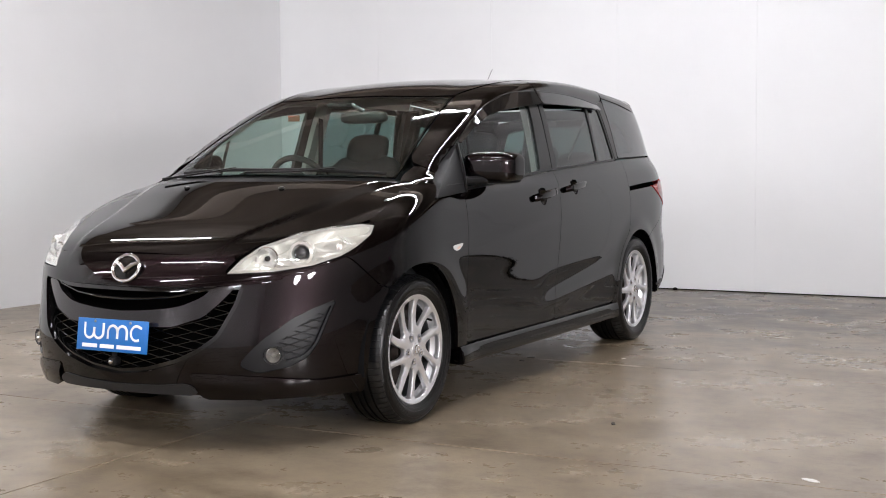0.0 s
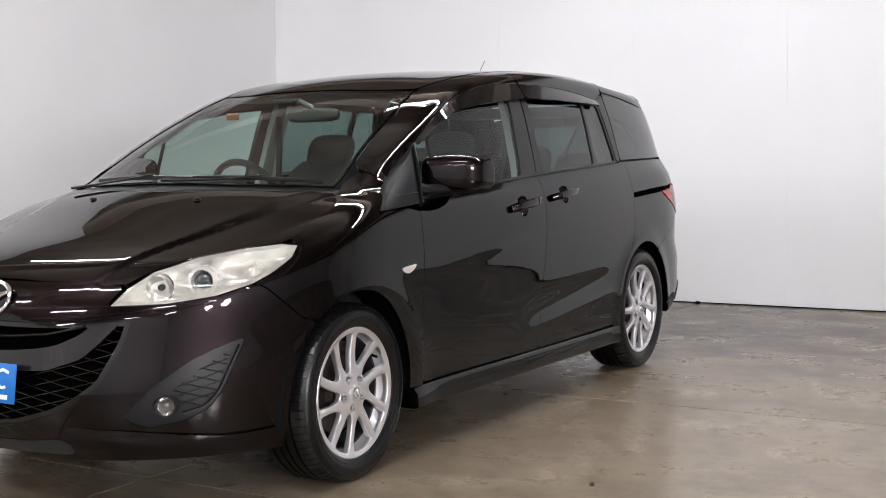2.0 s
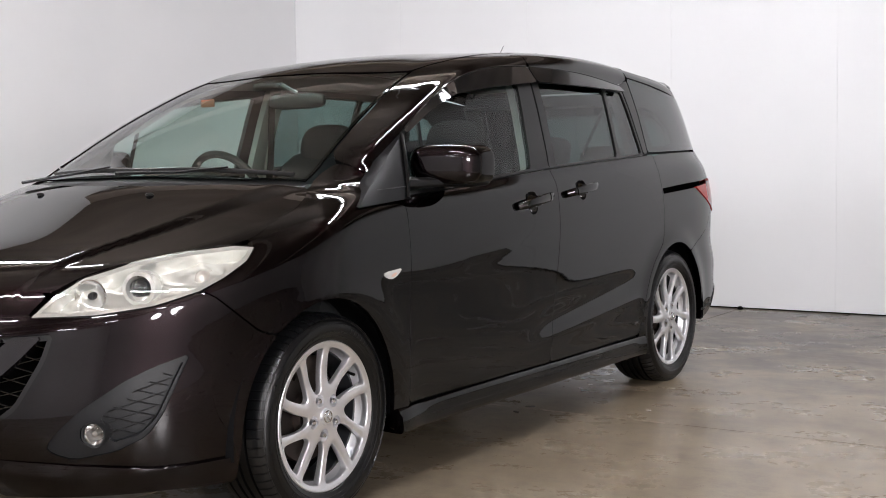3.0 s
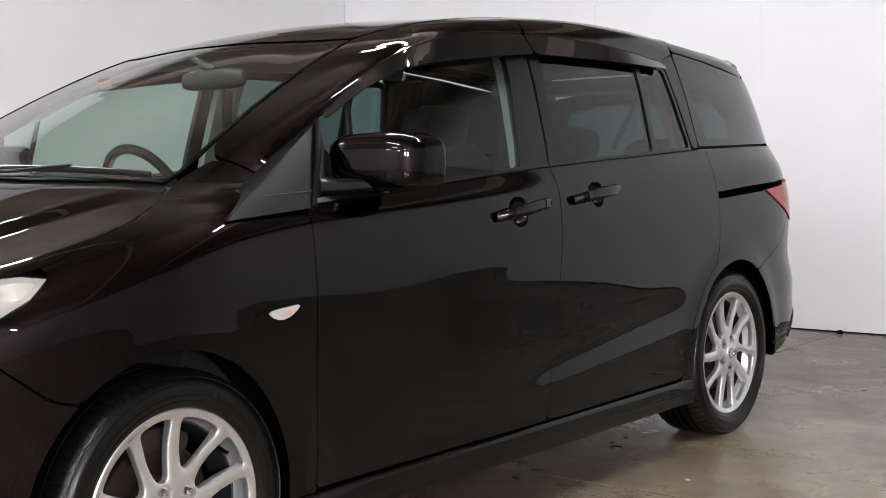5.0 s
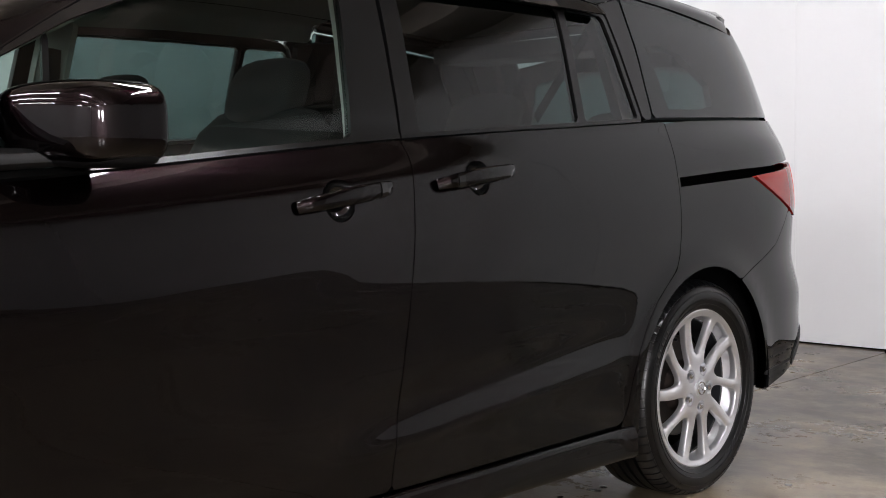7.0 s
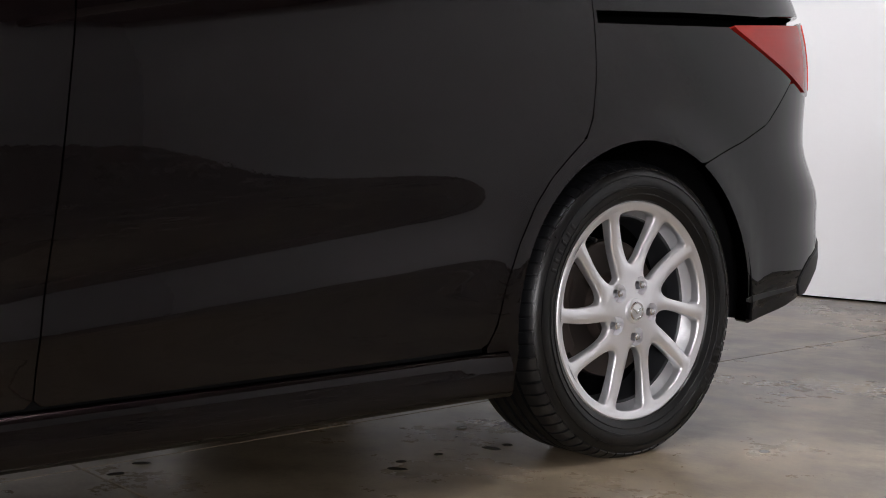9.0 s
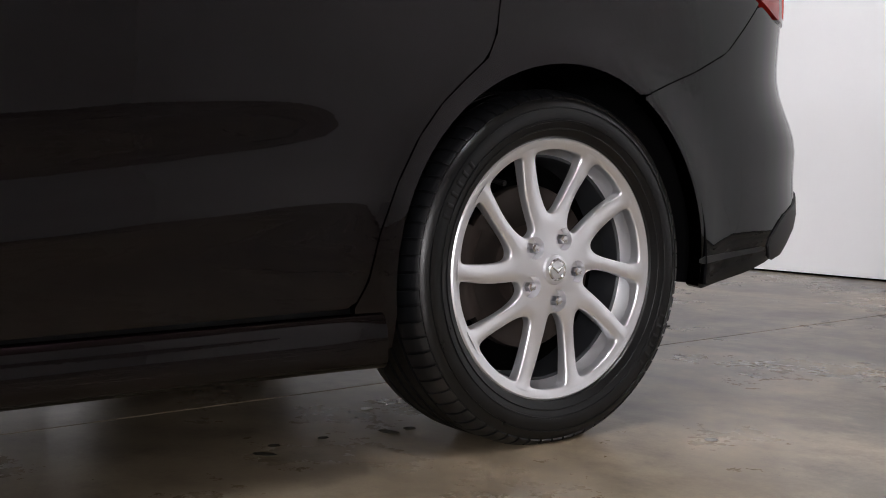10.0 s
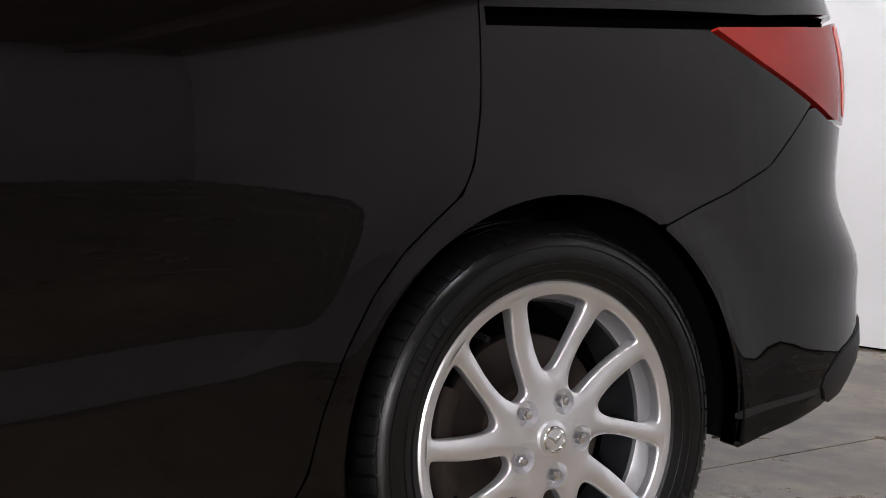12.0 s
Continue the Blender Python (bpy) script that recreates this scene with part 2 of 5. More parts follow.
def slab(outline, lo, hi, plane="xz", bevel=0.0):
    """A flat outline given depth. plane xz: depth along y; xy: along z; yz: along x."""
    bm = bmesh.new()
    put = {"xz": lambda a, b, d: (a, d, b), "xy": lambda a, b, d: (a, b, d), "yz": lambda a, b, d: (d, a, b)}[plane]
    A = [bm.verts.new(put(a, b, lo)) for a, b in outline]
    B = [bm.verts.new(put(a, b, hi)) for a, b in outline]
    n = len(A)
    bm.faces.new(A)
    bm.faces.new(B[::-1])
    for i in range(n):
        bm.faces.new((A[i], B[i], B[(i + 1) % n], A[(i + 1) % n]))
    bmesh.ops.recalc_face_normals(bm, faces=bm.faces)
    if bevel:
        bmesh.ops.bevel(bm, geom=list(bm.edges), offset=bevel, segments=2, profile=0.5, affect="EDGES", clamp_overlap=True)
    return bm


# ---- the hall ----
JOINTS_X = [NEAR_WALL - 0.2, -8.6, -6.5, -4.42, -2.34, -0.32, 1.78, BACK_WALL + 0.2]
JOINTS_Y = [RIGHT_WALL - 0.2, -6.3, -3.2, -0.122, 3.0, LEFT_WALL + 1.4]
WHITE_END = -4.1
WALL_JOINTS = [-3.2, -2.0, -0.8, 0.405, 1.605, 2.805]


def left_wall_y(x):
    return LEFT_WALL + (BACK_WALL - x) * 0.062


GREY_WALL = material("pale_wall_paint", (0.75, 0.75, 0.75), 0.8)
wire(GREY_WALL, ramp(GREY_WALL, noise_of(GREY_WALL, 0.8, 6.0, 0.6), [(0.3, (0.70, 0.695, 0.69)), (0.7, (0.79, 0.79, 0.80))]), "Color", shader(GREY_WALL), "Base Color")


def hall():
    base = mesh_object("floor", boxed((JOINTS_X[0], JOINTS_Y[0], -0.3), (JOINTS_X[-1], JOINTS_Y[-1], -0.02)), VOID, smooth=False)
    tagged(base, "worn polished concrete floor with saw-cut joints and stains", "floor", kind="structure")
    for x0, x1 in zip(JOINTS_X, JOINTS_X[1:]):
        for y0, y1 in zip(JOINTS_Y, JOINTS_Y[1:]):
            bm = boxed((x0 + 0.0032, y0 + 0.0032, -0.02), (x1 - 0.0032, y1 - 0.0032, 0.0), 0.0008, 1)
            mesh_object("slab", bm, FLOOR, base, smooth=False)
    w = mesh_object("wall_back_dark", boxed((BACK_WALL + 0.01, RIGHT_WALL, 0), (BACK_WALL + 0.2, WHITE_END, CEILING)), GREY_WALL, smooth=False)
    tagged(w, "pale painted hall wall", "wall", kind="structure")
    w = mesh_object("wall_back", boxed((BACK_WALL + 0.012, WHITE_END, 0), (BACK_WALL + 0.2, LEFT_WALL + 0.2, CEILING)), WALL, smooth=False)
    tagged(w, "white painted panel wall with fine vertical joints", "wall", kind="structure")
    # black strip painted in as the shadow gap under the wall panels
    seal = mesh_object("foot_shade_strip", boxed((BACK_WALL + 0.006, WHITE_END + 0.01, 0.0), (BACK_WALL + 0.0125, LEFT_WALL - 0.01, 0.0085)), VOID, smooth=False)
    tagged(seal, "black strip standing in for the shaded gap along the wall foot", "trim", kind="structure")
    edge = WHITE_END
    for nxt in WALL_JOINTS + [LEFT_WALL]:
        mesh_object("panel", boxed((BACK_WALL, edge + 0.0004, 0.009), (BACK_WALL + 0.012, nxt - 0.0004, CEILING), 0.0006, 1), WALL, w, smooth=False)
        edge = nxt
    a, b = (NEAR_WALL, left_wall_y(NEAR_WALL)), (BACK_WALL - 0.002, LEFT_WALL)
    w = mesh_object("wall_left", slab([a, b, (b[0], b[1] + 0.2), (a[0], a[1] + 0.2)], 0, CEILING, "xy"), WALL, smooth=False)
    tagged(w, "plain white painted hall wall", "wall", kind="structure")
    w = mesh_object("wall_right", boxed((NEAR_WALL, RIGHT_WALL - 0.2, 0), (BACK_WALL + 0.2, RIGHT_WALL, CEILING)), GREY_WALL, smooth=False)
    tagged(w, "pale painted hall wall", "wall", kind="structure")
    w = mesh_object("wall_near", boxed((NEAR_WALL - 0.2, RIGHT_WALL - 0.2, 0), (NEAR_WALL, LEFT_WALL + 1.4, CEILING)), WALL, smooth=False)
    tagged(w, "plain white painted hall wall", "wall", kind="structure")
    roof = material("dark_timber_ceiling", (0.07, 0.045, 0.035), 0.8)
    n = noise_of(roof, 2.0, 6.0, 0.6, (1, 0.2, 1))
    r = ramp(roof, n, [(0.3, (0.18, 0.145, 0.122)), (0.7, (0.36, 0.30, 0.26))])
    wire(roof, r, "Color", shader(roof), "Base Color")
    bm = boxed((NEAR_WALL - 0.2, RIGHT_WALL - 0.2, CEILING), (BACK_WALL + 0.2, LEFT_WALL + 1.4, CEILING + 0.2))
    for x in np.arange(NEAR_WALL + 1, BACK_WALL, 2.1):
        box(bm, (x, RIGHT_WALL, CEILING - 0.25), (x + 0.12, LEFT_WALL + 1.2, CEILING + 0.01))
    c = mesh_object("ceiling", bm, roof, smooth=False)
    tagged(c, "dark timber ceiling with cross beams", "ceiling", kind="structure")


def flake(name, x, y, long, wide, turn, mat, label, category, thick=0.0015, ragged=0.55):
    """A thin ragged scrap lying on the floor."""
    rng = random.Random(round(x * 1000) + round(y * 100))
    n = 18
    edge = [(long / 2 * math.cos(2 * math.pi * i / n) * rng.uniform(ragged, 1.1), wide / 2 * math.sin(2 * math.pi * i / n) * rng.uniform(ragged, 1.1)) for i in range(n)]
    bm = slab(edge, 0.0, thick, "xy")
    ob = mesh_object(name, bm, mat, smooth=False)
    ob.matrix_basis = pose(x, y, 0.0002, 0, 0, turn)
    return tagged(ob, label, category, "floor scraps")


def floor_scraps():
    bm = bmesh.new()
    bmesh.ops.create_icosphere(bm, subdivisions=2, radius=0.016)
    for v in bm.verts:
        v.co = Vector((v.co.x, v.co.y * 1.4, max(v.co.z, -0.009) + 0.009)) + 0.003 * Vector((noise.noise(v.co * 90), 0, 0))
    grit = mesh_object("grit", bm, LINER)
    grit.location = (5.63, -0.14, 0)
    tagged(grit, "small dark lump of grit by the wall", "debris")
    pale = material("pale_paint_chip", (0.75, 0.74, 0.72), 0.6)
    dark = material("dark_leaf_scrap", (0.03, 0.025, 0.02), 0.8)
    water = material("thin_water_film", (0.07, 0.060, 0.045), 0.12, Specular_IOR_Level=0.6)
    for k, (x, y) in enumerate(WHITE_AT):
        flake("paint_chip", x, y, 0.075 if k == 0 else 0.024, 0.035 if k == 0 else 0.010, 70 + 31 * k, pale, "small white paint chip lying on the concrete", "debris", 0.0025)
    for k, (x, y) in enumerate(DARK_AT):
        flake("leaf_scrap", x, y, 0.05 if k else 0.06, 0.02, 20 + 50 * k, dark, "dark curled leaf scrap lying on the concrete", "debris", 0.004)
    for k, (x, y) in enumerate(WET_AT):
        flake("water_drop", x, y, 0.050 - 0.004 * k, 0.024, 100 + 23 * k, water, "flat drop of water on the concrete", "water", 0.0006, 0.9)


WHITE_AT = [(-0.245, -2.511), (1.99, -1.014)]
DARK_AT = [(0.33, -1.576), (1.677, -0.531), (1.808, -0.53), (4.01, 0.12)]
WET_AT = [(2.554, -0.553), (2.281, -0.565), (1.898, -0.161), (1.816, -0.212), (2.641, -0.343), (2.982, -0.971), (2.602, -0.552), (2.326, -0.519), (2.429, -0.52)]
TUBE = glow("lit_tube", (0.98, 0.985, 1.04), TUBE_GLOW)
LAMP_FACE = glow("lit_lamp_face", (1.0, 0.97, 1.0), 120.0)
WHITE_ENAMEL = material("white_enamel", (0.8, 0.8, 0.8), 0.35)


def tube_light(x, y, z, along="y", length=1.5):
    """A slim single-tube fluorescent batten."""
    e = empty("ceiling_light", None, "slim white fluorescent tube batten, switched on", "lamp", "ceiling lights", (x, y, z))
    h = length / 2
    sx = lambda a, b: (a, b) if along == "x" else (b, a)
    part("housing", boxed((*[-v for v in sx(h, 0.03)], 0.0), (*sx(h, 0.03), 0.05), 0.006), WHITE_ENAMEL, e)
    part("tube", tube([(*sx(-h + 0.03, 0), -0.024), (*sx(h - 0.03, 0), -0.024)], 0.017, 12), TUBE, e)
    for s in (-1, 1):
        a = sx(s * (h - 0.02), 0)
        part("holder", boxed((a[0] - 0.015, a[1] - 0.015, -0.045), (a[0] + 0.015, a[1] + 0.015, 0.002), 0.003), WHITE_ENAMEL, e)
        a = sx(s * h * 0.7, 0)
        part("rod", tube([(*a, 0.05), (*a, CEILING - z)], 0.006, 8), WHITE_ENAMEL, e)
    return e


def wall_lamp(x, z):
    """A round lit flood lamp on the wall opposite the car's left side."""
    e = empty("wall_lamp", None, "round white flood lamp on the hall wall, switched on", "lamp", "wall lamps", (x, RIGHT_WALL, z))
    part("bowl", lathe([(0.10, 0.0), (0.18, 0.05), (0.44, 0.16), (0.46, 0.165)], 48), WHITE_ENAMEL, e)
    part("diffuser", lathe([(0.0005, 0.168), (0.25, 0.164), (0.438, 0.155)], 48), LAMP_FACE, e)
    return e


# ---- the car's outer skin as one smooth implicit form: x back from the front axle, y to the car's right, z up ----
def spline(points):
    """Natural cubic spline through (a, b) points, straight beyond the ends."""
    a, b = np.array(points, float).T
    n, h = len(a), np.diff(np.array(points, float)[:, 0])
    M, r = np.eye(n), np.zeros(n)
    for i in range(1, n - 1):
        M[i, i - 1:i + 2] = h[i - 1], 2 * (h[i - 1] + h[i]), h[i]
        r[i] = 6 * ((b[i + 1] - b[i]) / h[i] - (b[i] - b[i - 1]) / h[i - 1])
    m = np.linalg.solve(M, r)

    def value(q):
        q = np.asarray(q, float)
        c = np.clip(q, a[0], a[-1])
        i = np.clip(np.searchsorted(a, c) - 1, 0, n - 2)
        d, e = a[i + 1] - c, c - a[i]
        v = (m[i] * d ** 3 + m[i + 1] * e ** 3) / (6 * h[i]) + (b[i] / h[i] - m[i] * h[i] / 6) * d + (b[i + 1] / h[i] - m[i + 1] * h[i] / 6) * e
        s0 = (b[1] - b[0]) / h[0] - h[0] * m[1] / 6
        s1 = (b[-1] - b[-2]) / h[-1] + h[-1] * m[-2] / 6
        return v + np.where(q < a[0], s0 * (q - a[0]), 0) + np.where(q > a[-1], s1 * (q - a[-1]), 0)
    return value


SECTION = spline([(0.1, 0.8278), (0.2, 0.8446), (0.3, 0.8532), (0.45, 0.8585), (0.6, 0.8603), (0.75, 0.8665), (0.88, 0.8595), (1, 0.8349), (1.1, 0.8031), (1.25, 0.7400)])
PLAN = spline([(-0.2, 1.0239), (0.4, 0.9942), (1.3, 0.9859), (2, 0.9771), (2.5, 0.9663), (2.9, 0.9558), (3.5, 0.9468)])
NOSE = spline([(0.1, -0.8418), (0.2, -0.8970), (0.3, -0.9325), (0.42, -0.9410), (0.55, -0.9168), (0.65, -0.8966), (0.72, -0.8759), (0.8, -0.8403), (0.9, -0.7708), (1, -0.6921)])
TAIL = spline([(0.1, 3.44), (0.2, 3.545), (0.30, 3.640), (0.36, 3.690), (0.42, 3.692), (0.48, 3.688), (0.54, 3.690), (0.60, 3.656), (0.66, 3.616), (0.72, 3.608), (0.8, 3.618), (0.95, 3.626), (1.1, 3.5808), (1.3, 3.4861), (1.5, 3.3548), (1.65, 3.2434)])
HOOD = spline([(-1, 0.6345), (-0.93, 0.6959), (-0.86, 0.7518), (-0.78, 0.7927), (-0.65, 0.8421), (-0.5, 0.8881), (-0.3, 0.9512), (-0.1, 1.0171), (0.1, 1.0688), (0.4, 1.1024), (0.9, 1.1199), (1.6, 1.1493), (2.5, 1.1868), (3.5, 1.1934)])
GLASSHOUSE = spline([(0.2, 0.5898), (0.6, 0.7071), (0.95, 0.7911), (1.1, 0.7855), (1.2, 0.7621), (1.3, 0.7371), (1.45, 0.6905), (1.6, 0.6417)])
GPLAN = spline([(-0.1, 0.8731), (0.1, 0.8871), (0.55, 0.9274), (1, 0.9731), (1.5, 0.9975), (2, 0.9960), (2.5, 0.9785), (3, 0.9411), (3.4, 0.8896)])
ROOF = spline([(-0.3, 0.8708), (0.064, 1.0725), (0.3, 1.2036), (0.6, 1.3454), (0.88, 1.4523), (1.1, 1.5078), (1.4, 1.5484), (1.8, 1.5720), (2.3, 1.5635), (2.8, 1.5283), (3.1, 1.4995), (3.4, 1.4579)])


def smax(a, b, k):
    h = np.maximum(k - np.abs(a - b), 0)
    return np.maximum(a, b) + h * h / (4 * k)


def bell(q, w):
    return np.exp(-(q / w) ** 2)


def skin(p):
    """Signed distance, roughly: below 0 inside the car."""
    x, y, z = p[..., 0], np.abs(p[..., 1]), p[..., 2]
    half = np.maximum(SECTION(z) * PLAN(x), 0.1)
    for c in (0.0, 2.75):
        r = np.hypot(x - c, z - 0.31)
        half = half + (0.005 if c == 0 else 0.010) * bell(r - 0.37, 0.06) * (z > 0.05)
    # flowing creases in the doors
    line = 0.456 + 0.0885 * (x - 1.83)
    fade = 0.25 * (1 + np.tanh((x - 1.32) * 9)) * (1 - np.tanh((x - 2.28) * 10))
    half = half + fade * (0.0040 * bell(z - line + 0.035, 0.032) - 0.0065 * bell(z - line - 0.037, 0.058))
    line = 0.775 + 0.09 * (x - 0.9)
    half = half + 0.0035 * bell(z - line, 0.035) * bell(x - 1.0, 0.3)
    front = np.clip((0.15 - x) / np.maximum(0.15 - NOSE(z), 0.1), 0, 9)
    rear = np.clip((x - 2.6) / np.maximum(TAIL(z) - 2.6, 0.1), 0, 9)
    nose = ((y / half) ** 2.45 + front ** 2.45) ** (1 / 2.45) - 1
    tail = ((y / half) ** 5 + rear ** 5) ** 0.2 - 1
    side = np.where(x < 1, nose, tail) * 0.87
    # the bonnet's raised middle, ending in a crease on each side
    inner, outer = 0.580 + 0.29 * x, 0.645 + 0.38 * x
    across = (y - inner) / np.maximum(outer - inner, 0.02)
    step = 0.5 * (1 + np.hypot(across, 0.12) - np.hypot(across - 1, 0.12))
    crease = 0.015 * (1 - np.clip(step, 0, 1)) * 0.5 * (1 + np.tanh((x + 0.70) * 9)) * (x < 0.4)
    low = smax(side, (z - HOOD(x) - crease + 0.0060 + 0.11 * y * y) * 0.93, 0.10)
    gw = np.maximum(GLASSHOUSE(z) * GPLAN(x), 0.1)
    gside = (((y / gw) ** 7 + rear ** 7) ** (1 / 7) - 1) * 0.72
    top = smax(gside, (z - ROOF(x - 0.22 * y * y) - 0.009 * bell(y - 0.55, 0.11) * bell(x - 1.2, 1.3) + 0.08 * y * y) * 0.9, 0.038)
    top = np.maximum(top, 0.8 - z)
    soft = 0.03 + 0.025 * bell(x - 0.36, 0.11) * (1 + np.tanh((y - 0.69) / 0.03))
    return -smax(-low, -top, soft)


def cast(p, d, far=1.2):
    """Along d from p to the skin: marches, then halves."""
    p, d = np.asarray(p, float), np.asarray(d, float)
    d = np.broadcast_to(d / np.linalg.norm(d, axis=-1, keepdims=True), p.shape)
    n = 130
    lo, hi, found = np.zeros(p.shape[:-1]), np.full(p.shape[:-1], far), np.zeros(p.shape[:-1], bool)
    last = np.zeros(p.shape[:-1])
    for i in range(1, n + 1):
        s = np.full(p.shape[:-1], far * i / n)
        inside = skin(p + d * s[..., None]) < 0
        new_hit = inside & ~found
        lo, hi = np.where(new_hit, last, lo), np.where(new_hit, s, hi)
        found |= inside
        last = s
    for _ in range(22):
        m = (lo + hi) / 2
        inside = skin(p + d * m[..., None]) < 0
        lo, hi = np.where(inside, lo, m), np.where(inside, m, hi)
    return p + d * hi[..., None], found


def slope(p):
    e, g = 0.002, []
    for i in range(3):
        q = np.zeros(3)
        q[i] = e
        g.append(skin(p + q) - skin(p - q))
    g = np.stack(g, -1)
    return g / (np.linalg.norm(g, axis=-1, keepdims=True) + 1e-12)


# ---- panels cut from the skin ----
def to_map(kind, p):
    """A place near the skin, in the flat map of that kind."""
    x, y, z = p
    if kind == "side":
        return x, z
    if kind == "top":
        return x, y
    if kind == "front":
        return 0.9 * math.atan2(-y, -x), z
    if kind == "rear":
        return 0.85 * math.atan2(-y, x - 2.75), z
    if kind == "rail":
        return x, 0.5 * math.atan2(z - 1.1, -(y + 0.15))


def from_map(kind, q):
    """Skin places for map points."""
    a, b = q[:, 0], q[:, 1]
    one, nil = np.ones(len(a)), np.zeros(len(a))
    if kind == "side":
        p, d = np.stack([a, -1.1 * one, b], 1), np.stack([nil, one, nil], 1)
    elif kind == "top":
        p, d = np.stack([a, b, 1.9 * one], 1), np.stack([nil, nil, -one], 1)
    elif kind == "front":
        t = a / 0.9
        d = np.stack([np.cos(t), np.sin(t), nil], 1)
        p = np.stack([nil, nil, b], 1) - 1.3 * d
    elif kind == "rear":
        t = a / 0.85
        d = np.stack([-np.cos(t), np.sin(t), nil], 1)
        p = np.stack([2.75 * one, nil, b], 1) - 1.3 * d
    else:
        t = b / 0.5
        d = np.stack([nil, np.cos(t), -np.sin(t)], 1)
        p = np.stack([a, -0.15 * one, 1.1 * one], 1) - 1.0 * d
    return cast(p, d)


def S(x, z):
    """A place on the car's left flank."""
    p, _ = cast(np.array([[x, -1.1, z]]), np.array([[0, 1.0, 0]]))
    return tuple(p[0])


def F(y, z):
    """A place on the car's face."""
    p, _ = cast(np.array([[-1.4, y, z]]), np.array([[1.0, 0, 0]]))
    return tuple(p[0])


def arc(cx, cz, r, a0, a1, n=18):
    return [(cx + r * math.cos(radians(a0 + (a1 - a0) * i / n)), cz + r * math.sin(radians(a0 + (a1 - a0) * i / n))) for i in range(n + 1)]


def arch(cx, cz, rx_front, rx_back, rz, n_front, n_back, a0, a1, steps=26):
    """A wheel arch that is fuller towards the front."""
    out = []
    for i in range(steps + 1):
        t = radians(a0 + (a1 - a0) * i / steps)
        c, s = math.cos(t), math.sin(t)
        n, rx = (n_front, rx_front) if c < 0 else (n_back, rx_back)
        out.append((cx + math.copysign(rx * abs(c) ** (2 / n), c), cz + math.copysign(rz * abs(s) ** (2 / n), s)))
    return out


def inside(poly, q):
    x, y = q[:, 0], q[:, 1]
    hit = np.zeros(len(q), bool)
    a = np.array(poly)
    for (x0, y0), (x1, y1) in zip(a, np.roll(a, -1, 0)):
        with np.errstate(divide="ignore", invalid="ignore"):
            hit ^= ((y0 > y) != (y1 > y)) & (x < (x1 - x0) * (y - y0) / (y1 - y0) + x0)
    return hit


def soften(poly, times=1, hard=25):
    """Rounds the corners of an outline a little, keeping straight runs."""
    for _ in range(times):
        out = []
        n = len(poly)
        for i in range(n):
            p, c, q = (np.array(poly[j % n], float) for j in (i - 1, i, i + 1))
            u, v = p - c, q - c
            lu, lv = np.linalg.norm(u), np.linalg.norm(v)
            k = min(0.25, 0.012 / max(lu, 1e-6)), min(0.25, 0.012 / max(lv, 1e-6))
            out += [tuple(c + u * k[0]), tuple(c + v * k[1])]
        poly = out
    return poly


def densify(poly, step):
    out = []
    for a, b in zip(poly, poly[1:] + poly[:1]):
        a, b = np.array(a), np.array(b)
        n = max(1, int(np.ceil(np.linalg.norm(b - a) / step)))
        out += [tuple(a + (b - a) * i / n) for i in range(n)]
    return out


def shrink(poly, d):
    """Moves an outline inwards by d."""
    a = np.array(poly)
    area = np.sum(a[:, 0] * np.roll(a[:, 1], -1) - np.roll(a[:, 0], -1) * a[:, 1])
    s = 1 if area > 0 else -1
    e = np.roll(a, -1, 0) - a
    n = np.stack([-e[:, 1], e[:, 0]], 1) * s
    n /= np.linalg.norm(n, axis=1, keepdims=True) + 1e-12
    m = n + np.roll(n, 1, 0)
    m /= np.maximum(np.sum(m * n, 1, keepdims=True), 0.35)
    return [tuple(v) for v in a + m * d]


from mathutils.geometry import delaunay_2d_cdt


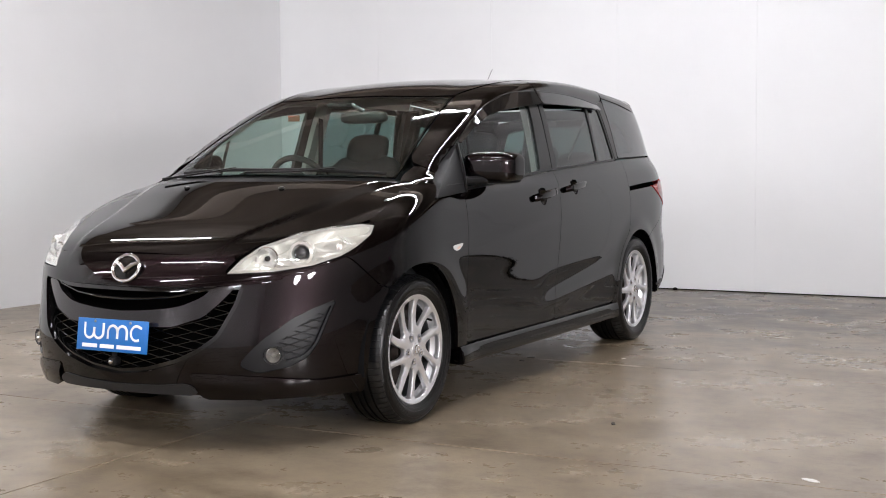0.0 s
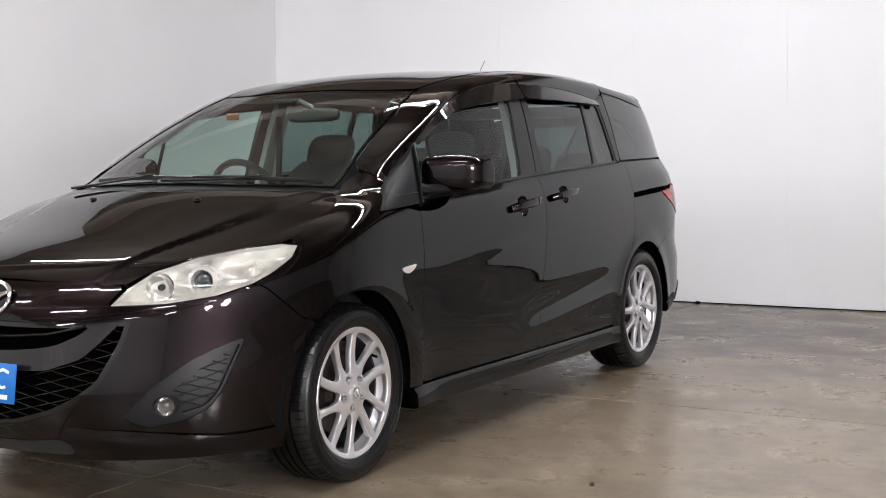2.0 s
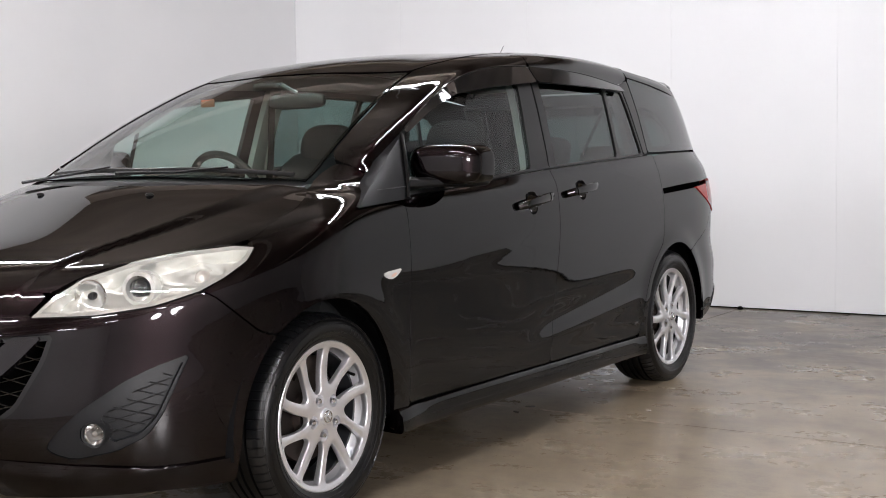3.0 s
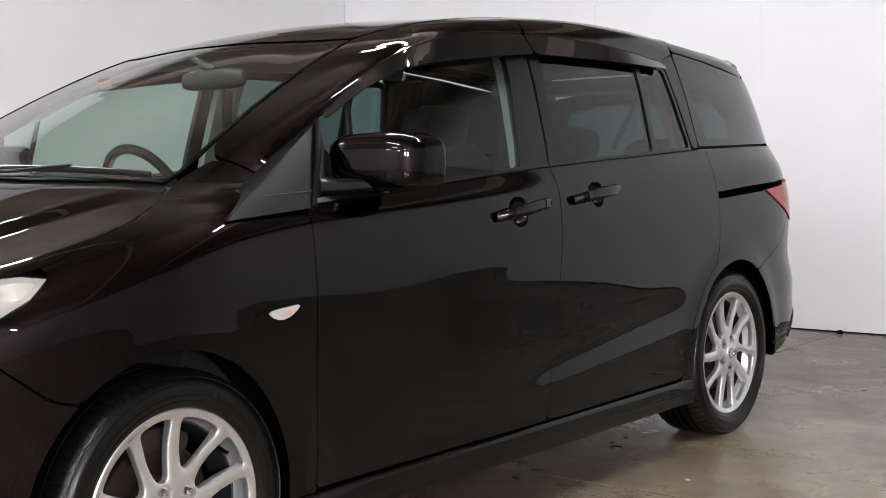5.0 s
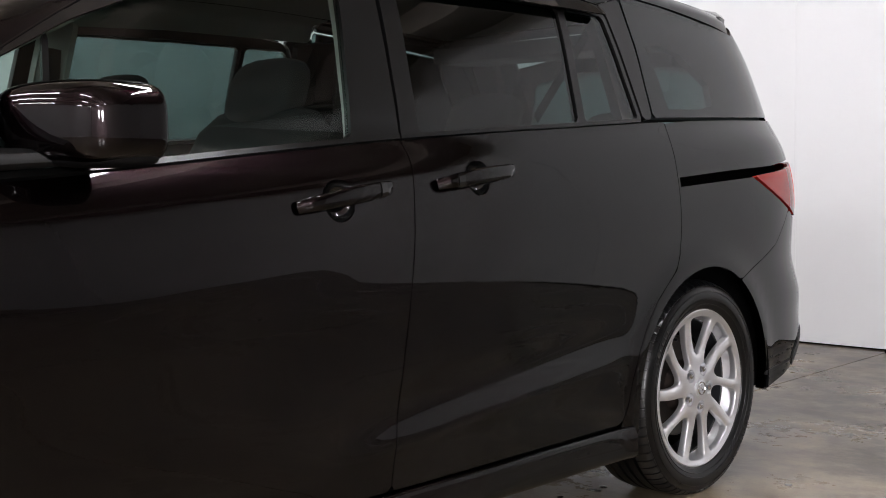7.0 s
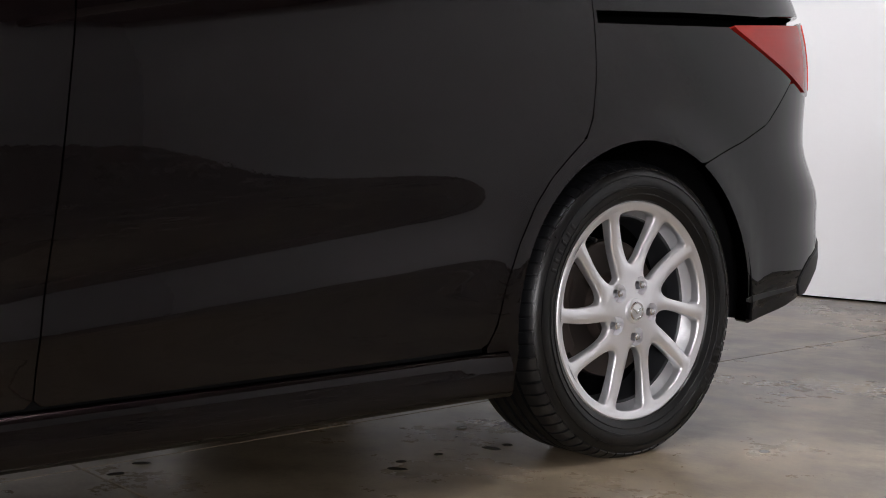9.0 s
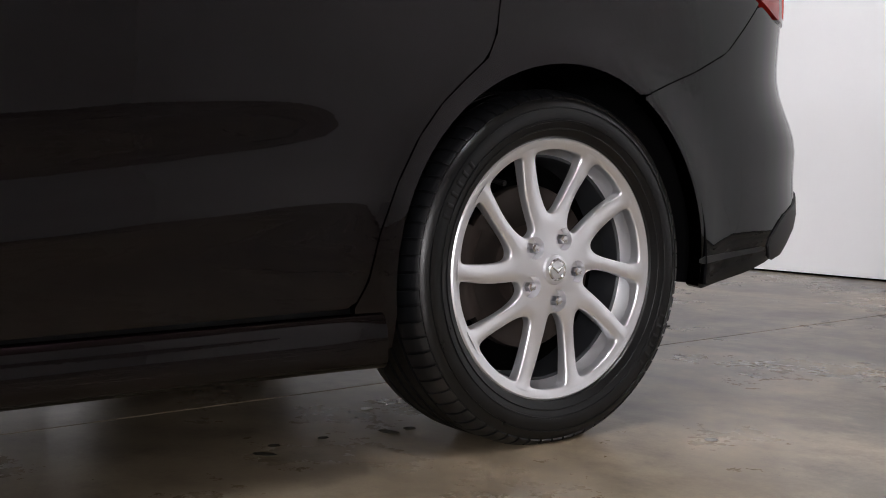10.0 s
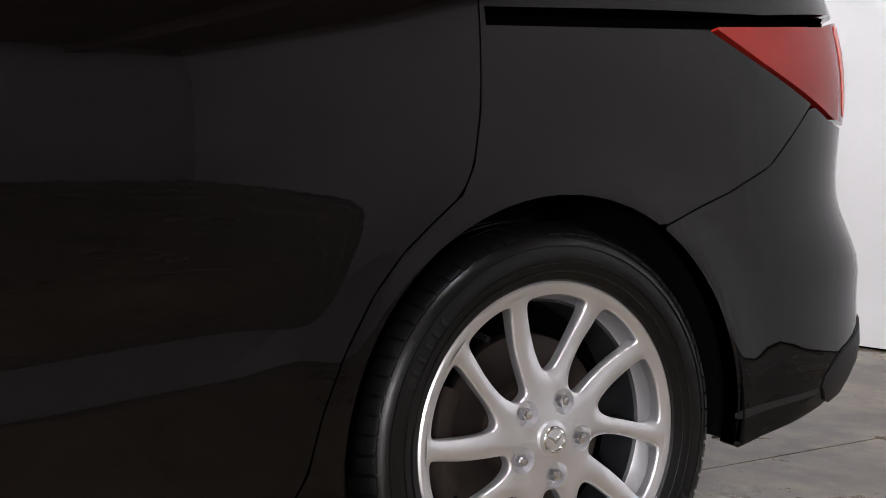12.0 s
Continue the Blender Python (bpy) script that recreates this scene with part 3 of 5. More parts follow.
def panel(name, kind, outline, mat, parent, label="", holes=(), gap=0.0014, depth=0.016, lift=0.0, step=0.03, grid=0.03, side=-1, flat=False, round_corners=True, angle=None):
    """A sheet of the skin inside an outline, with turned-in edges. outline: map points. side 1: mirrored to the car's right."""
    rings = []
    for i, o in enumerate([outline, *holes]):
        o = soften(list(o)) if round_corners else list(o)
        o = densify(o, step * (0.5 if i else 1))
        rings.append(shrink(o, gap if i == 0 else -gap))
    a = np.array(rings[0])
    lo, hi = a.min(0), a.max(0)
    gx, gy = np.meshgrid(np.arange(lo[0], hi[0], grid), np.arange(lo[1], hi[1], grid))
    q = np.stack([gx.ravel(), gy.ravel()], 1)
    keep = inside(rings[0], q)
    for h in rings[1:]:
        keep &= ~inside(h, q)
    q = q[keep]
    border = np.array([p for r in rings for p in r])
    if len(q):
        far = np.ones(len(q), bool)
        for s in range(0, len(q), 400):
            d = np.linalg.norm(q[s:s + 400, None] - border[None], axis=2).min(1)
            far[s:s + 400] = d > grid * 0.45
        q = q[far]
    verts = [Vector(p) for p in border] + [Vector(p) for p in q]
    edges, k = [], 0
    for r in rings:
        edges += [(k + i, k + (i + 1) % len(r)) for i in range(len(r))]
        k += len(r)
    vs, es, fs, ov, oe, of = delaunay_2d_cdt(verts, edges, [], 0, 1e-6)
    flat_pts = np.array([tuple(v) for v in vs])
    tri = np.array([f for f in fs if len(f) == 3])
    mid = flat_pts[tri].mean(1)
    ok = inside(rings[0], mid)
    for h in rings[1:]:
        ok &= ~inside(h, mid)
    tri = tri[ok]
    # leave out slivers along the border
    e0, e1, e2 = (flat_pts[tri[:, (i + 1) % 3]] - flat_pts[tri[:, i]] for i in range(3))
    area = np.abs(e0[:, 0] * e1[:, 1] - e0[:, 1] * e1[:, 0])
    longest = np.max([np.linalg.norm(e, axis=1) for e in (e0, e1, e2)], axis=0)
    tri = tri[area / longest > 0.0009]
    P, found = from_map(kind, flat_pts)
    N = slope(P)
    P = P + N * (lift(flat_pts)[:, None] if callable(lift) else lift)
    # orientation
    f0 = tri[:, [0, 1, 2]]
    nn = np.cross(P[f0[:, 1]] - P[f0[:, 0]], P[f0[:, 2]] - P[f0[:, 0]])
    flip = np.sum(nn * N[f0].mean(1), 1) < 0
    tri[flip] = tri[flip][:, ::-1]
    if callable(lift):
        nn = np.cross(P[tri[:, 1]] - P[tri[:, 0]], P[tri[:, 2]] - P[tri[:, 0]])
        N = np.zeros_like(P)
        for i in range(3):
            np.add.at(N, tri[:, i], nn)
        N /= np.linalg.norm(N, axis=1, keepdims=True) + 1e-12
    if side == 1:
        P, N = P * [1, -1, 1], N * [1, -1, 1]
        tri = tri[:, ::-1]
    # turned-in border
    count = {}
    for t in tri:
        for i in range(3):
            e = (int(t[i]), int(t[(i + 1) % 3]))
            count[e] = count.get(e, 0) + 1
    rim = [e for e in count if (e[1], e[0]) not in count]
    V, faces = [tuple(p) for p in P], [tuple(int(i) for i in t) for t in tri]
    if depth:
        low = {}
        for a_, b_ in rim:
            for i in (a_, b_):
                if i not in low:
                    low[i] = len(V)
                    V.append(tuple(P[i] - N[i] * depth))
            faces.append((b_, a_, low[a_], low[b_]))
    me = bpy.data.meshes.new(name)
    me.from_pydata(V, [], faces)
    me.materials.append(mat)
    me.shade_smooth()
    n0 = len(tri)
    loops = np.zeros((len(me.loops), 3))
    for poly in me.polygons:
        for li in poly.loop_indices:
            vi = me.loops[li].vertex_index
            loops[li] = N[vi] if poly.index < n0 else poly.normal
    me.normals_split_custom_set([tuple(v) for v in loops])
    ob = new(name, me)
    ob.parent = parent
    if label:
        tagged(ob, label)
    return ob


def M(kind, pts):
    return [to_map(kind, p) for p in pts]


def mirrored(half):
    """A half outline from top middle to bottom middle (map points with a >= 0), made whole."""
    return half + [(-a, b) for a, b in half[::-1] if abs(a) > 1e-6]

hall()
floor_scraps()
# tubes by the right and near walls are added to brighten those unseen walls
for lx, ly in ((2.1, -1.75), (2.1, -0.1), (0.7, 2.3), (-1.6, 0.9), (-1.6, -1.9), (-1.6, -6.9), (-4.0, 1.45), (-2.6, 3.2), (-4.8, -3.2), (-4.4, -7.7), (-8.2, 2.6), (-9.0, -3.0), (-8.4, -6.8)):
    tube_light(lx, ly, CEILING - 0.36)
for lx, lz in ((-5.2, 1.95), (-3.5, 1.8)):
    wall_lamp(lx, lz)


# ---- the car ----
CAR = empty("minivan", None, "dark brown metallic minivan with silver alloy wheels, parked on concrete", "car")

SEAM_FRONT = [(0.407, 0.970), (0.401, 0.86), (0.402, 0.745), (0.401, 0.62), (0.398, 0.45), (0.392, 0.292)]
SEAM_MID = [(1.505, 1.05), (1.516, 1.014), (1.497, 0.90), (1.479, 0.765), (1.464, 0.64), (1.438, 0.47), (1.418, 0.35), (1.411, 0.282)]
SEAM_REAR = [(2.618, 1.105), (2.614, 1.007), (2.606, 0.90), (2.600, 0.80), (2.588, 0.725), (2.567, 0.684), (2.517, 0.645), (2.471, 0.606), (2.426, 0.553), (2.381, 0.478), (2.347, 0.397), (2.327, 0.322), (2.302, 0.280)]
BELT_F = [(0.41, 0.976), (0.65, 0.990), (0.908, 1.009), (1.127, 1.027), (1.342, 1.044), (1.503, 1.055)]
BELT_R = [(1.507, 1.055), (1.852, 1.074), (2.161, 1.088), (2.488, 1.104), (2.612, 1.109)]
GLASS_F = [(0.425, 0.990), (0.548, 1.178), (0.731, 1.271), (0.905, 1.337), (1.138, 1.370), (1.405, 1.398), (1.362, 1.060), (1.135, 1.042), (0.922, 1.026), (0.65, 1.006)]
GLASS_R = [(1.572, 1.071), (1.585, 1.412), (1.9, 1.418), (2.204, 1.410), (2.190, 1.103)]
GLASS_V = [(2.224, 1.104), (2.236, 1.409), (2.412, 1.402), (2.485, 1.114)]
VISOR_F = [(0.585, 1.205), (0.747, 1.301), (0.937, 1.385), (1.171, 1.446), (1.354, 1.467), (1.518, 1.474)]
VISOR_FL = [(0.575, 1.186), (0.731, 1.268), (0.905, 1.332), (1.138, 1.365), (1.414, 1.392), (1.527, 1.402)]
VISOR_R = [(1.531, 1.476), (1.88, 1.476), (2.2, 1.456), (2.395, 1.434)]
VISOR_RL = [(1.530, 1.403), (1.984, 1.403), (2.22, 1.40), (2.408, 1.396)]
QUARTER = [(2.530, 1.119), (2.75, 1.122), (2.967, 1.126), (3.15, 1.129)]
HOOD_FRONT = [(-0.812, 0), (-0.810, -0.17), (-0.792, -0.30), (-0.768, -0.39), (-0.752, -0.448)]
HOOD_SIDE = [(-0.742, -0.466), (-0.672, -0.504), (-0.553, -0.578), (-0.428, -0.670), (-0.332, -0.750), (-0.27, -0.772), (-0.19, -0.768), (-0.062, -0.761), (0.03, -0.725), (0.098, -0.676)]
HEADLAMP = [(-0.805, -0.444, 0.692), (-0.754, -0.474, 0.745), (-0.68, -0.514, 0.792), (-0.56, -0.588, 0.831), (-0.435, -0.68, 0.855), (-0.335, -0.762, 0.866), (-0.293, -0.798, 0.860), (-0.338, -0.806, 0.823), (-0.42, -0.792, 0.780), (-0.49, -0.766, 0.748), (-0.60, -0.70, 0.715), (-0.715, -0.592, 0.696)]
CUP_F, CUP_R = (1.276, 0.926, 0.044), (1.727, 0.964, 0.040)


def circle(cx, cz, r, n=20, squash=1.0):
    return [(cx + r * math.cos(2 * math.pi * i / n), cz + squash * r * math.sin(2 * math.pi * i / n)) for i in range(n)]


def on_side(pts, side, out=0.0):
    """Places on a flank for (x, z) points, held out from it."""
    q, _ = from_map("side", np.array(pts, float))
    q = q + slope(q) * out
    return [Vector((a, b * -side, c)) for a, b, c in q]


def on_top(pts, out=0.0):
    q, _ = from_map("top", np.array(pts, float))
    return [Vector(v) for v in q + slope(q) * out]


def sweep(points, widths, heights, up, n=12, power=2.6):
    """A bar of rounded-box section along points; widths across up, heights along up."""
    bm = bmesh.new()
    rings = []
    P = [Vector(p) for p in points]
    for i, p in enumerate(P):
        d = (P[min(i + 1, len(P) - 1)] - P[max(i - 1, 0)]).normalized()
        u = (Vector(up) - d * d.dot(Vector(up))).normalized()
        w = d.cross(u)
        ring = []
        for k in range(n):
            t = 2 * math.pi * k / n
            c, s = math.cos(t), math.sin(t)
            f = (abs(c) ** power + abs(s) ** power) ** (-1 / power)
            ring.append(bm.verts.new(p + w * (c * f * widths[i] / 2) + u * (s * f * heights[i] / 2)))
        rings.append(ring)
    for a, b in zip(rings, rings[1:]):
        for k in range(n):
            bm.faces.new((a[k], a[(k + 1) % n], b[(k + 1) % n], b[k]))
    bm.faces.new(rings[0][::-1])
    bm.faces.new(rings[-1])
    bmesh.ops.recalc_face_normals(bm, faces=bm.faces)
    return bm


def lump(centre, size, power=3.0, n=20, bend=None):
    """A rounded box (superellipsoid)."""
    bm = bmesh.new()
    bmesh.ops.create_uvsphere(bm, u_segments=n * 2, v_segments=n, radius=1.0)
    for v in bm.verts:
        c = v.co.normalized()
        f = sum(abs(a) ** power for a in c) ** (-1 / power)
        q = c * f
        v.co = Vector([o + a * s / 2 for o, a, s in zip(centre, q, size)])
        if bend:
            v.co = bend(v.co)
    return bm


RED = material("red_lamp_plastic", (0.34, 0.020, 0.014), 0.10, Specular_IOR_Level=0.25)
RED_BRIGHT = material("bright_red_reflector", (0.85, 0.06, 0.03), 0.25)
AMBER = material("amber_plastic", (0.62, 0.42, 0.33), 0.2)
PALE_AMBER = material("pale_amber_bulb", (0.86, 0.80, 0.76), 0.2, 0.7)
PEARL = material("clear_white_plastic", (0.56, 0.56, 0.54), 0.15, Coat_Weight=1.0)
REFLECTOR = material("lamp_reflector", (0.96, 0.955, 0.925), 0.10, 0.70)
BAR_GREY = material("satin_grey_bar", (0.020, 0.017, 0.019), 0.22, 0.6, Coat_Weight=0.4, Coat_Roughness=0.15)
BULB_DARK = material("projector_glass", (0.02, 0.022, 0.028), 0.04, Coat_Weight=1.0)
PLATE_BLUE = material("blue_plate", (0.008, 0.145, 0.48), 0.35)
PLATE_WHITE = material("white_lettering", (0.85, 0.85, 0.85), 0.45)
GREY_TRIM = make_plastic("grey_trim", (0.017, 0.017, 0.018), 0.5)
SEAL = material("black_seal", (0.004, 0.004, 0.004), 0.35)


def handle(parent, x0, z0, x1, z1, cup, side, lock_end):
    cx, cz, r = cup
    cy = S(cx, cz)[1] * -side
    bm = lathe([(r * 1.02, 0.0), (r * 0.93, 0.012), (r * 0.7, 0.024), (r * 0.3, 0.030), (0.0005, 0.031)], 28, "y")
    for v in bm.verts:
        v.co = Vector((v.co.x + cx, cy - side * v.co.y * 1.0, v.co.z + cz))
    bmesh.ops.recalc_face_normals(bm, faces=bm.faces)
    grip = part("handle_cup", bm, GLOSS_BLACK, parent)
    n = 15
    xs = [(x0 + (x1 - x0) * i / (n - 1), z0 + (z1 - z0) * i / (n - 1)) for i in range(n)]
    out = [0.004 + 0.030 * max(0.0, math.sin(math.pi * i / (n - 1))) ** 0.22 for i in range(n)]
    base = on_side(xs, side, 0.0)
    nrm = slope(np.array([[v.x, -abs(v.y), v.z] for v in base]))
    pts = [b + Vector((m[0], m[1] * -side, m[2])) * o for b, m, o in zip(base, nrm, out)]
    hgt = [0.022 + 0.016 * math.sin(math.pi * (0.04 + 0.92 * i / (n - 1))) ** 0.5 for i in range(n)]
    ob = part("door_handle", sweep(pts, [0.017] * n, hgt, (0, 0, 1), 14), PAINT, parent)
    k = 2 if lock_end < 0 else n - 4
    part("lock_cover", sweep([p + Vector((0, side * 0.0016, 0)) for p in pts[k:k + 2]], [0.0185] * 2, [h * 1.03 for h in hgt[k:k + 2]], (0, 0, 1), 14), GLOSS_BLACK, ob)
    return ob


def door_mirror(parent, side):
    def place(v):
        # tapering towards the car and raked back
        t = (v.y + 0.855) / 0.115
        q = v.copy()
        q.z = 1.078 + (v.z - 1.078) * (1.0 - 0.10 * max(t, 0)) + 0.004 * t
        q.x = v.x - 0.075 * t * 0.55
        if q.x > 0.715 + -0.04 * t:
            q.x = 0.715 - 0.04 * t + (q.x - 0.715 + 0.04 * t) * 0.35
        if side == 1:
            q.y = -q.y
        return q
    m = part("door_mirror", lump((0.69, -0.855, 1.082), (0.21, 0.235, 0.146), 4.2, 24, place), PAINT, parent)
    part("mirror_base", lump((0.69, -0.858, 1.024), (0.17, 0.205, 0.040), 3.0, 14, place), SAIL, m)
    g = boxed((0.722, -0.945, 1.03), (0.731, -0.765, 1.13), 0.006)
    for v in g.verts:
        t = (v.co.y + 0.855) / 0.115
        v.co = Vector((v.co.x - 0.04 * t + 0.012, v.co.y * -side, v.co.z))
    bmesh.ops.recalc_face_normals(g, faces=g.faces)
    part("mirror_glass", g, CHROME, m)
    arm = sweep([(0.50, side * 0.765, 1.022), (0.545, side * 0.79, 1.02), (0.60, side * 0.82, 1.022), (0.66, side * 0.85, 1.024)], [0.10, 0.085, 0.07, 0.06], [0.05, 0.04, 0.035, 0.03], (0, 0, 1), 14)
    part("mirror_arm", arm, BLACK, m)
    part("mount", sweep([(0.44, side * 0.812, 0.992), (0.51, side * 0.775, 1.03), (0.555, side * 0.735, 1.10), (0.566, side * 0.712, 1.175)], [0.02, 0.026, 0.022, 0.014], [0.04, 0.05, 0.03, 0.016], (0, 0, 1), 12), BLACK, m)


for side in (-1, 1):
    door = panel("front_door", "side", BELT_F + SEAM_MID + SEAM_FRONT[::-1], PAINT, CAR, grid=0.018, side=side, holes=[circle(*CUP_F)])
    rdoor = panel("sliding_door", "side", BELT_R + SEAM_REAR + SEAM_MID[::-1], PAINT, CAR, grid=0.018, side=side, holes=[circle(*CUP_R)])
    handle(door, 1.158, 0.915, 1.420, 0.947, CUP_F, side, 1)
    handle(rdoor, 1.580, 0.951, 1.844, 0.976, CUP_R, side, -1)
    # front wing
    wing = SEAM_FRONT[::-1] + [(0.139, 0.950), (0.336, 1.050), (0.262, 1.095), (0.138, 1.036)]
    wing += [(0.106, 1.019), (0.03, 0.995), (-0.062, 0.963), (-0.19, 0.918), (-0.29, 0.882), (-0.289, 0.862), (-0.336, 0.822), (-0.417, 0.780), (-0.488, 0.746), (-0.462, 0.736), (-0.395, 0.678), (-0.328, 0.623), (-0.295, 0.611)]
    wing += arch(-0.048, 0.31, 0.345, 0.350, 0.376, 2.0, 2.0, 128, -3) + [(0.306, 0.21), (0.392, 0.21)]
    panel("front_wing", "side", wing, PAINT, CAR, grid=0.018, side=side)
    # side indicator
    ind = panel("side_indicator", "side", [(0.232, 0.736), (0.252, 0.743), (0.342, 0.749), (0.322, 0.730), (0.290, 0.717), (0.258, 0.719)], PEARL, CAR, "clear teardrop side indicator", side=side, lift=0.004, depth=0.006, gap=0, step=0.01, grid=0.012)
    panel("bulb", "side", [(0.27, 0.728), (0.30, 0.738), (0.312, 0.734), (0.29, 0.722)], AMBER, ind, side=side, lift=0.0046, depth=0.002, gap=0, step=0.01, grid=0.02)
    # rear quarter, lamp and rail
    q = [S(a, b) for a, b in SEAM_REAR[::-1]] + [S(2.75, 1.114), S(3.0, 1.120), S(3.3, 1.124), (3.43, -0.665, 1.126), (3.54, -0.55, 1.12)]
    q += [(3.585, -0.55, 0.998), (3.47, -0.69, 0.998), S(3.2, 0.972), S(2.9, 0.961), S(2.62, 0.946), S(2.62, 0.922), S(2.9, 0.934), S(3.06, 0.941), S(3.183, 0.887), S(3.323, 0.829)]
    q += [S(3.263, 0.776), S(3.199, 0.721), S(3.099, 0.679), S(2.956, 0.632)] + [S(a, b) for a, b in arc(2.75, 0.31, 0.37, 60, 187, 24)] + [S(2.375, 0.21), S(2.31, 0.21)]
    panel("rear_quarter", "rear", M("rear", q), PAINT, CAR, grid=0.018, side=side, round_corners=False)
    panel("door_rail", "rear", M("rear", [S(2.615, 0.948), S(2.9, 0.963), S(3.2, 0.974), (3.47, -0.69, 1.0), (3.47, -0.69, 0.955), S(3.2, 0.945), S(2.9, 0.93), S(2.615, 0.918)]), VOID, CAR, side=side, lift=-0.045, gap=-0.01)
    lamp = [S(3.065, 0.945), S(3.2, 0.954), S(3.387, 0.968), (3.46, -0.71, 0.985), (3.54, -0.63, 0.985), (3.60, -0.50, 0.98), (3.60, -0.50, 0.86), (3.56, -0.62, 0.80), (3.51, -0.70, 0.795), S(3.40, 0.803), S(3.325, 0.832), S(3.183, 0.889)]
    tl = panel("tail_lamp", "rear", M("rear", lamp), RED, CAR, "red plastic lens", side=side, lift=0.004, gap=0.002)
    panel("reflector", "rear", M("rear", [(3.44, -0.73, 0.975), (3.505, -0.67, 0.975), (3.50, -0.70, 0.81), (3.46, -0.74, 0.815)]), RED_BRIGHT, tl, side=side, lift=0.0052, depth=0.001, gap=0)
    # glass and frames
    panel("door_window", "side", GLASS_F, GLASS, door, side=side, depth=0.004, lift=-0.008)
    frame_f = [(0.415, 0.979), (0.543, 1.182), (0.585, 1.207)] + VISOR_F[1:] + [(1.508, 1.058)] + BELT_F[4:0:-1]
    panel("window_frame", "side", frame_f, SATIN, door, side=side, holes=[GLASS_F], depth=0.02, lift=-0.002)
    panel("divider_bar", "side", [(0.655, 1.006), (0.67, 1.006), (0.70, 1.25), (0.688, 1.245)], SATIN, door, side=side, lift=-0.006, depth=0.01, gap=0)
    panel("belt_moulding", "side", [(a, b + 0.002) for a, b in BELT_F] + [(a, b + 0.013) for a, b in BELT_F[::-1]], SATIN, door, side=side, lift=0.004, depth=0.01, gap=0, step=0.02, round_corners=False)
    panel("door_window", "side", GLASS_R, PRIVACY, rdoor, side=side, depth=0.004, lift=-0.008)
    panel("vent_window", "side", GLASS_V, PRIVACY, rdoor, side=side, depth=0.004, lift=-0.008)
    panel("window_frame", "side", [(1.512, 1.058)] + VISOR_R + [(2.43, 1.41), (2.506, 1.108)] + BELT_R[2:0:-1], SATIN, rdoor, side=side, holes=[GLASS_R, GLASS_V], depth=0.02, lift=-0.002)
    panel("belt_moulding", "side", [(a, b + 0.002) for a, b in BELT_R[:-1]] + [(a, b + 0.012) for a, b in BELT_R[-2::-1]], SATIN, rdoor, side=side, lift=0.004, depth=0.01, gap=0, step=0.02, round_corners=False)
    panel("pillar_trim", "side", [(2.51, 1.112), (2.56, 1.116), (2.545, 1.30), (2.522, 1.462), (2.40, 1.436), (2.435, 1.41)], SATIN, CAR, side=side, depth=0.015, lift=0.0, gap=0.001)
    qg = [S(a, b) for a, b in QUARTER] + [(3.30, -0.70, 1.132), (3.40, -0.665, 1.134), (3.38, -0.645, 1.22), (3.32, -0.62, 1.32), (3.24, -0.60, 1.40), S(3.09, 1.418), S(2.8, 1.452), S(2.53, 1.475), S(2.552, 1.30), S(2.566, 1.119)]
    qg = M("rear", qg[1:])
    win = panel("quarter_window", "rear", qg, PRIVACY, CAR, side=side, depth=0.006, lift=0.0)
    # weather visors
    up, lo = spline(VISOR_F), spline(VISOR_FL)
    panel("weather_visor", "side", VISOR_F + VISOR_FL[::-1], SMOKE_GLOSS, door, "smoked plastic visor over the window", side=side, depth=0.003, gap=0.0, lift=lambda q, u=up, l=lo: 0.004 + 0.022 * np.clip((u(q[:, 0]) - q[:, 1]) / np.maximum(u(q[:, 0]) - l(q[:, 0]), 0.01), 0, 1))
    up2, lo2 = spline(VISOR_R), spline(VISOR_RL)
    panel("weather_visor", "side", VISOR_R + VISOR_RL[::-1], SMOKE_GLOSS, rdoor, "smoked plastic visor over the window", side=side, depth=0.003, gap=0.0, lift=lambda q, u=up2, l=lo2: 0.004 + 0.022 * np.clip((u(q[:, 0]) - q[:, 1]) / np.maximum(u(q[:, 0]) - l(q[:, 0]), 0.01), 0, 1))
    for pts, owner in ((VISOR_F, door), (VISOR_R, rdoor)):
        f = spline(pts)
        xs = np.linspace(pts[0][0] + 0.005, pts[-1][0] - 0.005, 24)
        part("drip_strip", tube(on_side([(x, float(f(x)) - 0.001) for x in xs], side, 0.005), 0.0026, 8), GLOSS_BLACK, owner)
    # screen pillar and roof rail, split above the middle seam
    ra = lambda x, y: to_map("rail", tuple(on_top([(x, y)])[0]))
    lowf = M("rail", [S(a, b) for a, b in [(0.262, 1.097), (0.340, 1.053), (0.545, 1.176), *VISOR_F[:-1], (1.535, 1.476)]])
    upf = [ra(1.545, -0.575), ra(1.3, -0.57), ra(1.1, -0.556), ra(0.925, -0.523), ra(0.7, -0.558), ra(0.45, -0.598), ra(0.30, -0.62)]
    panel("screen_pillar", "rail", lowf + upf, PAINT, CAR, side=side)
    lowr = M("rail", [S(a, b) for a, b in [(1.539, 1.477), (1.88, 1.478), (2.2, 1.458), (2.395, 1.437), (2.45, 1.445), (2.522, 1.466)]])
    upr = [ra(2.53, -0.575), ra(2.2, -0.58), ra(1.9, -0.58), ra(1.549, -0.575)]
    panel("roof_rail", "rail", lowr + upr, PAINT, CAR, side=side)
    lowq = M("rail", [S(a, b) for a, b in [(2.526, 1.478), (2.8, 1.455), (3.09, 1.421), (3.2, 1.402)]])
    upq = [ra(3.2, -0.52), ra(3.0, -0.55), ra(2.8, -0.565), ra(2.534, -0.575)]
    panel("roof_rail", "rail", lowq + upq, PAINT, CAR, side=side)
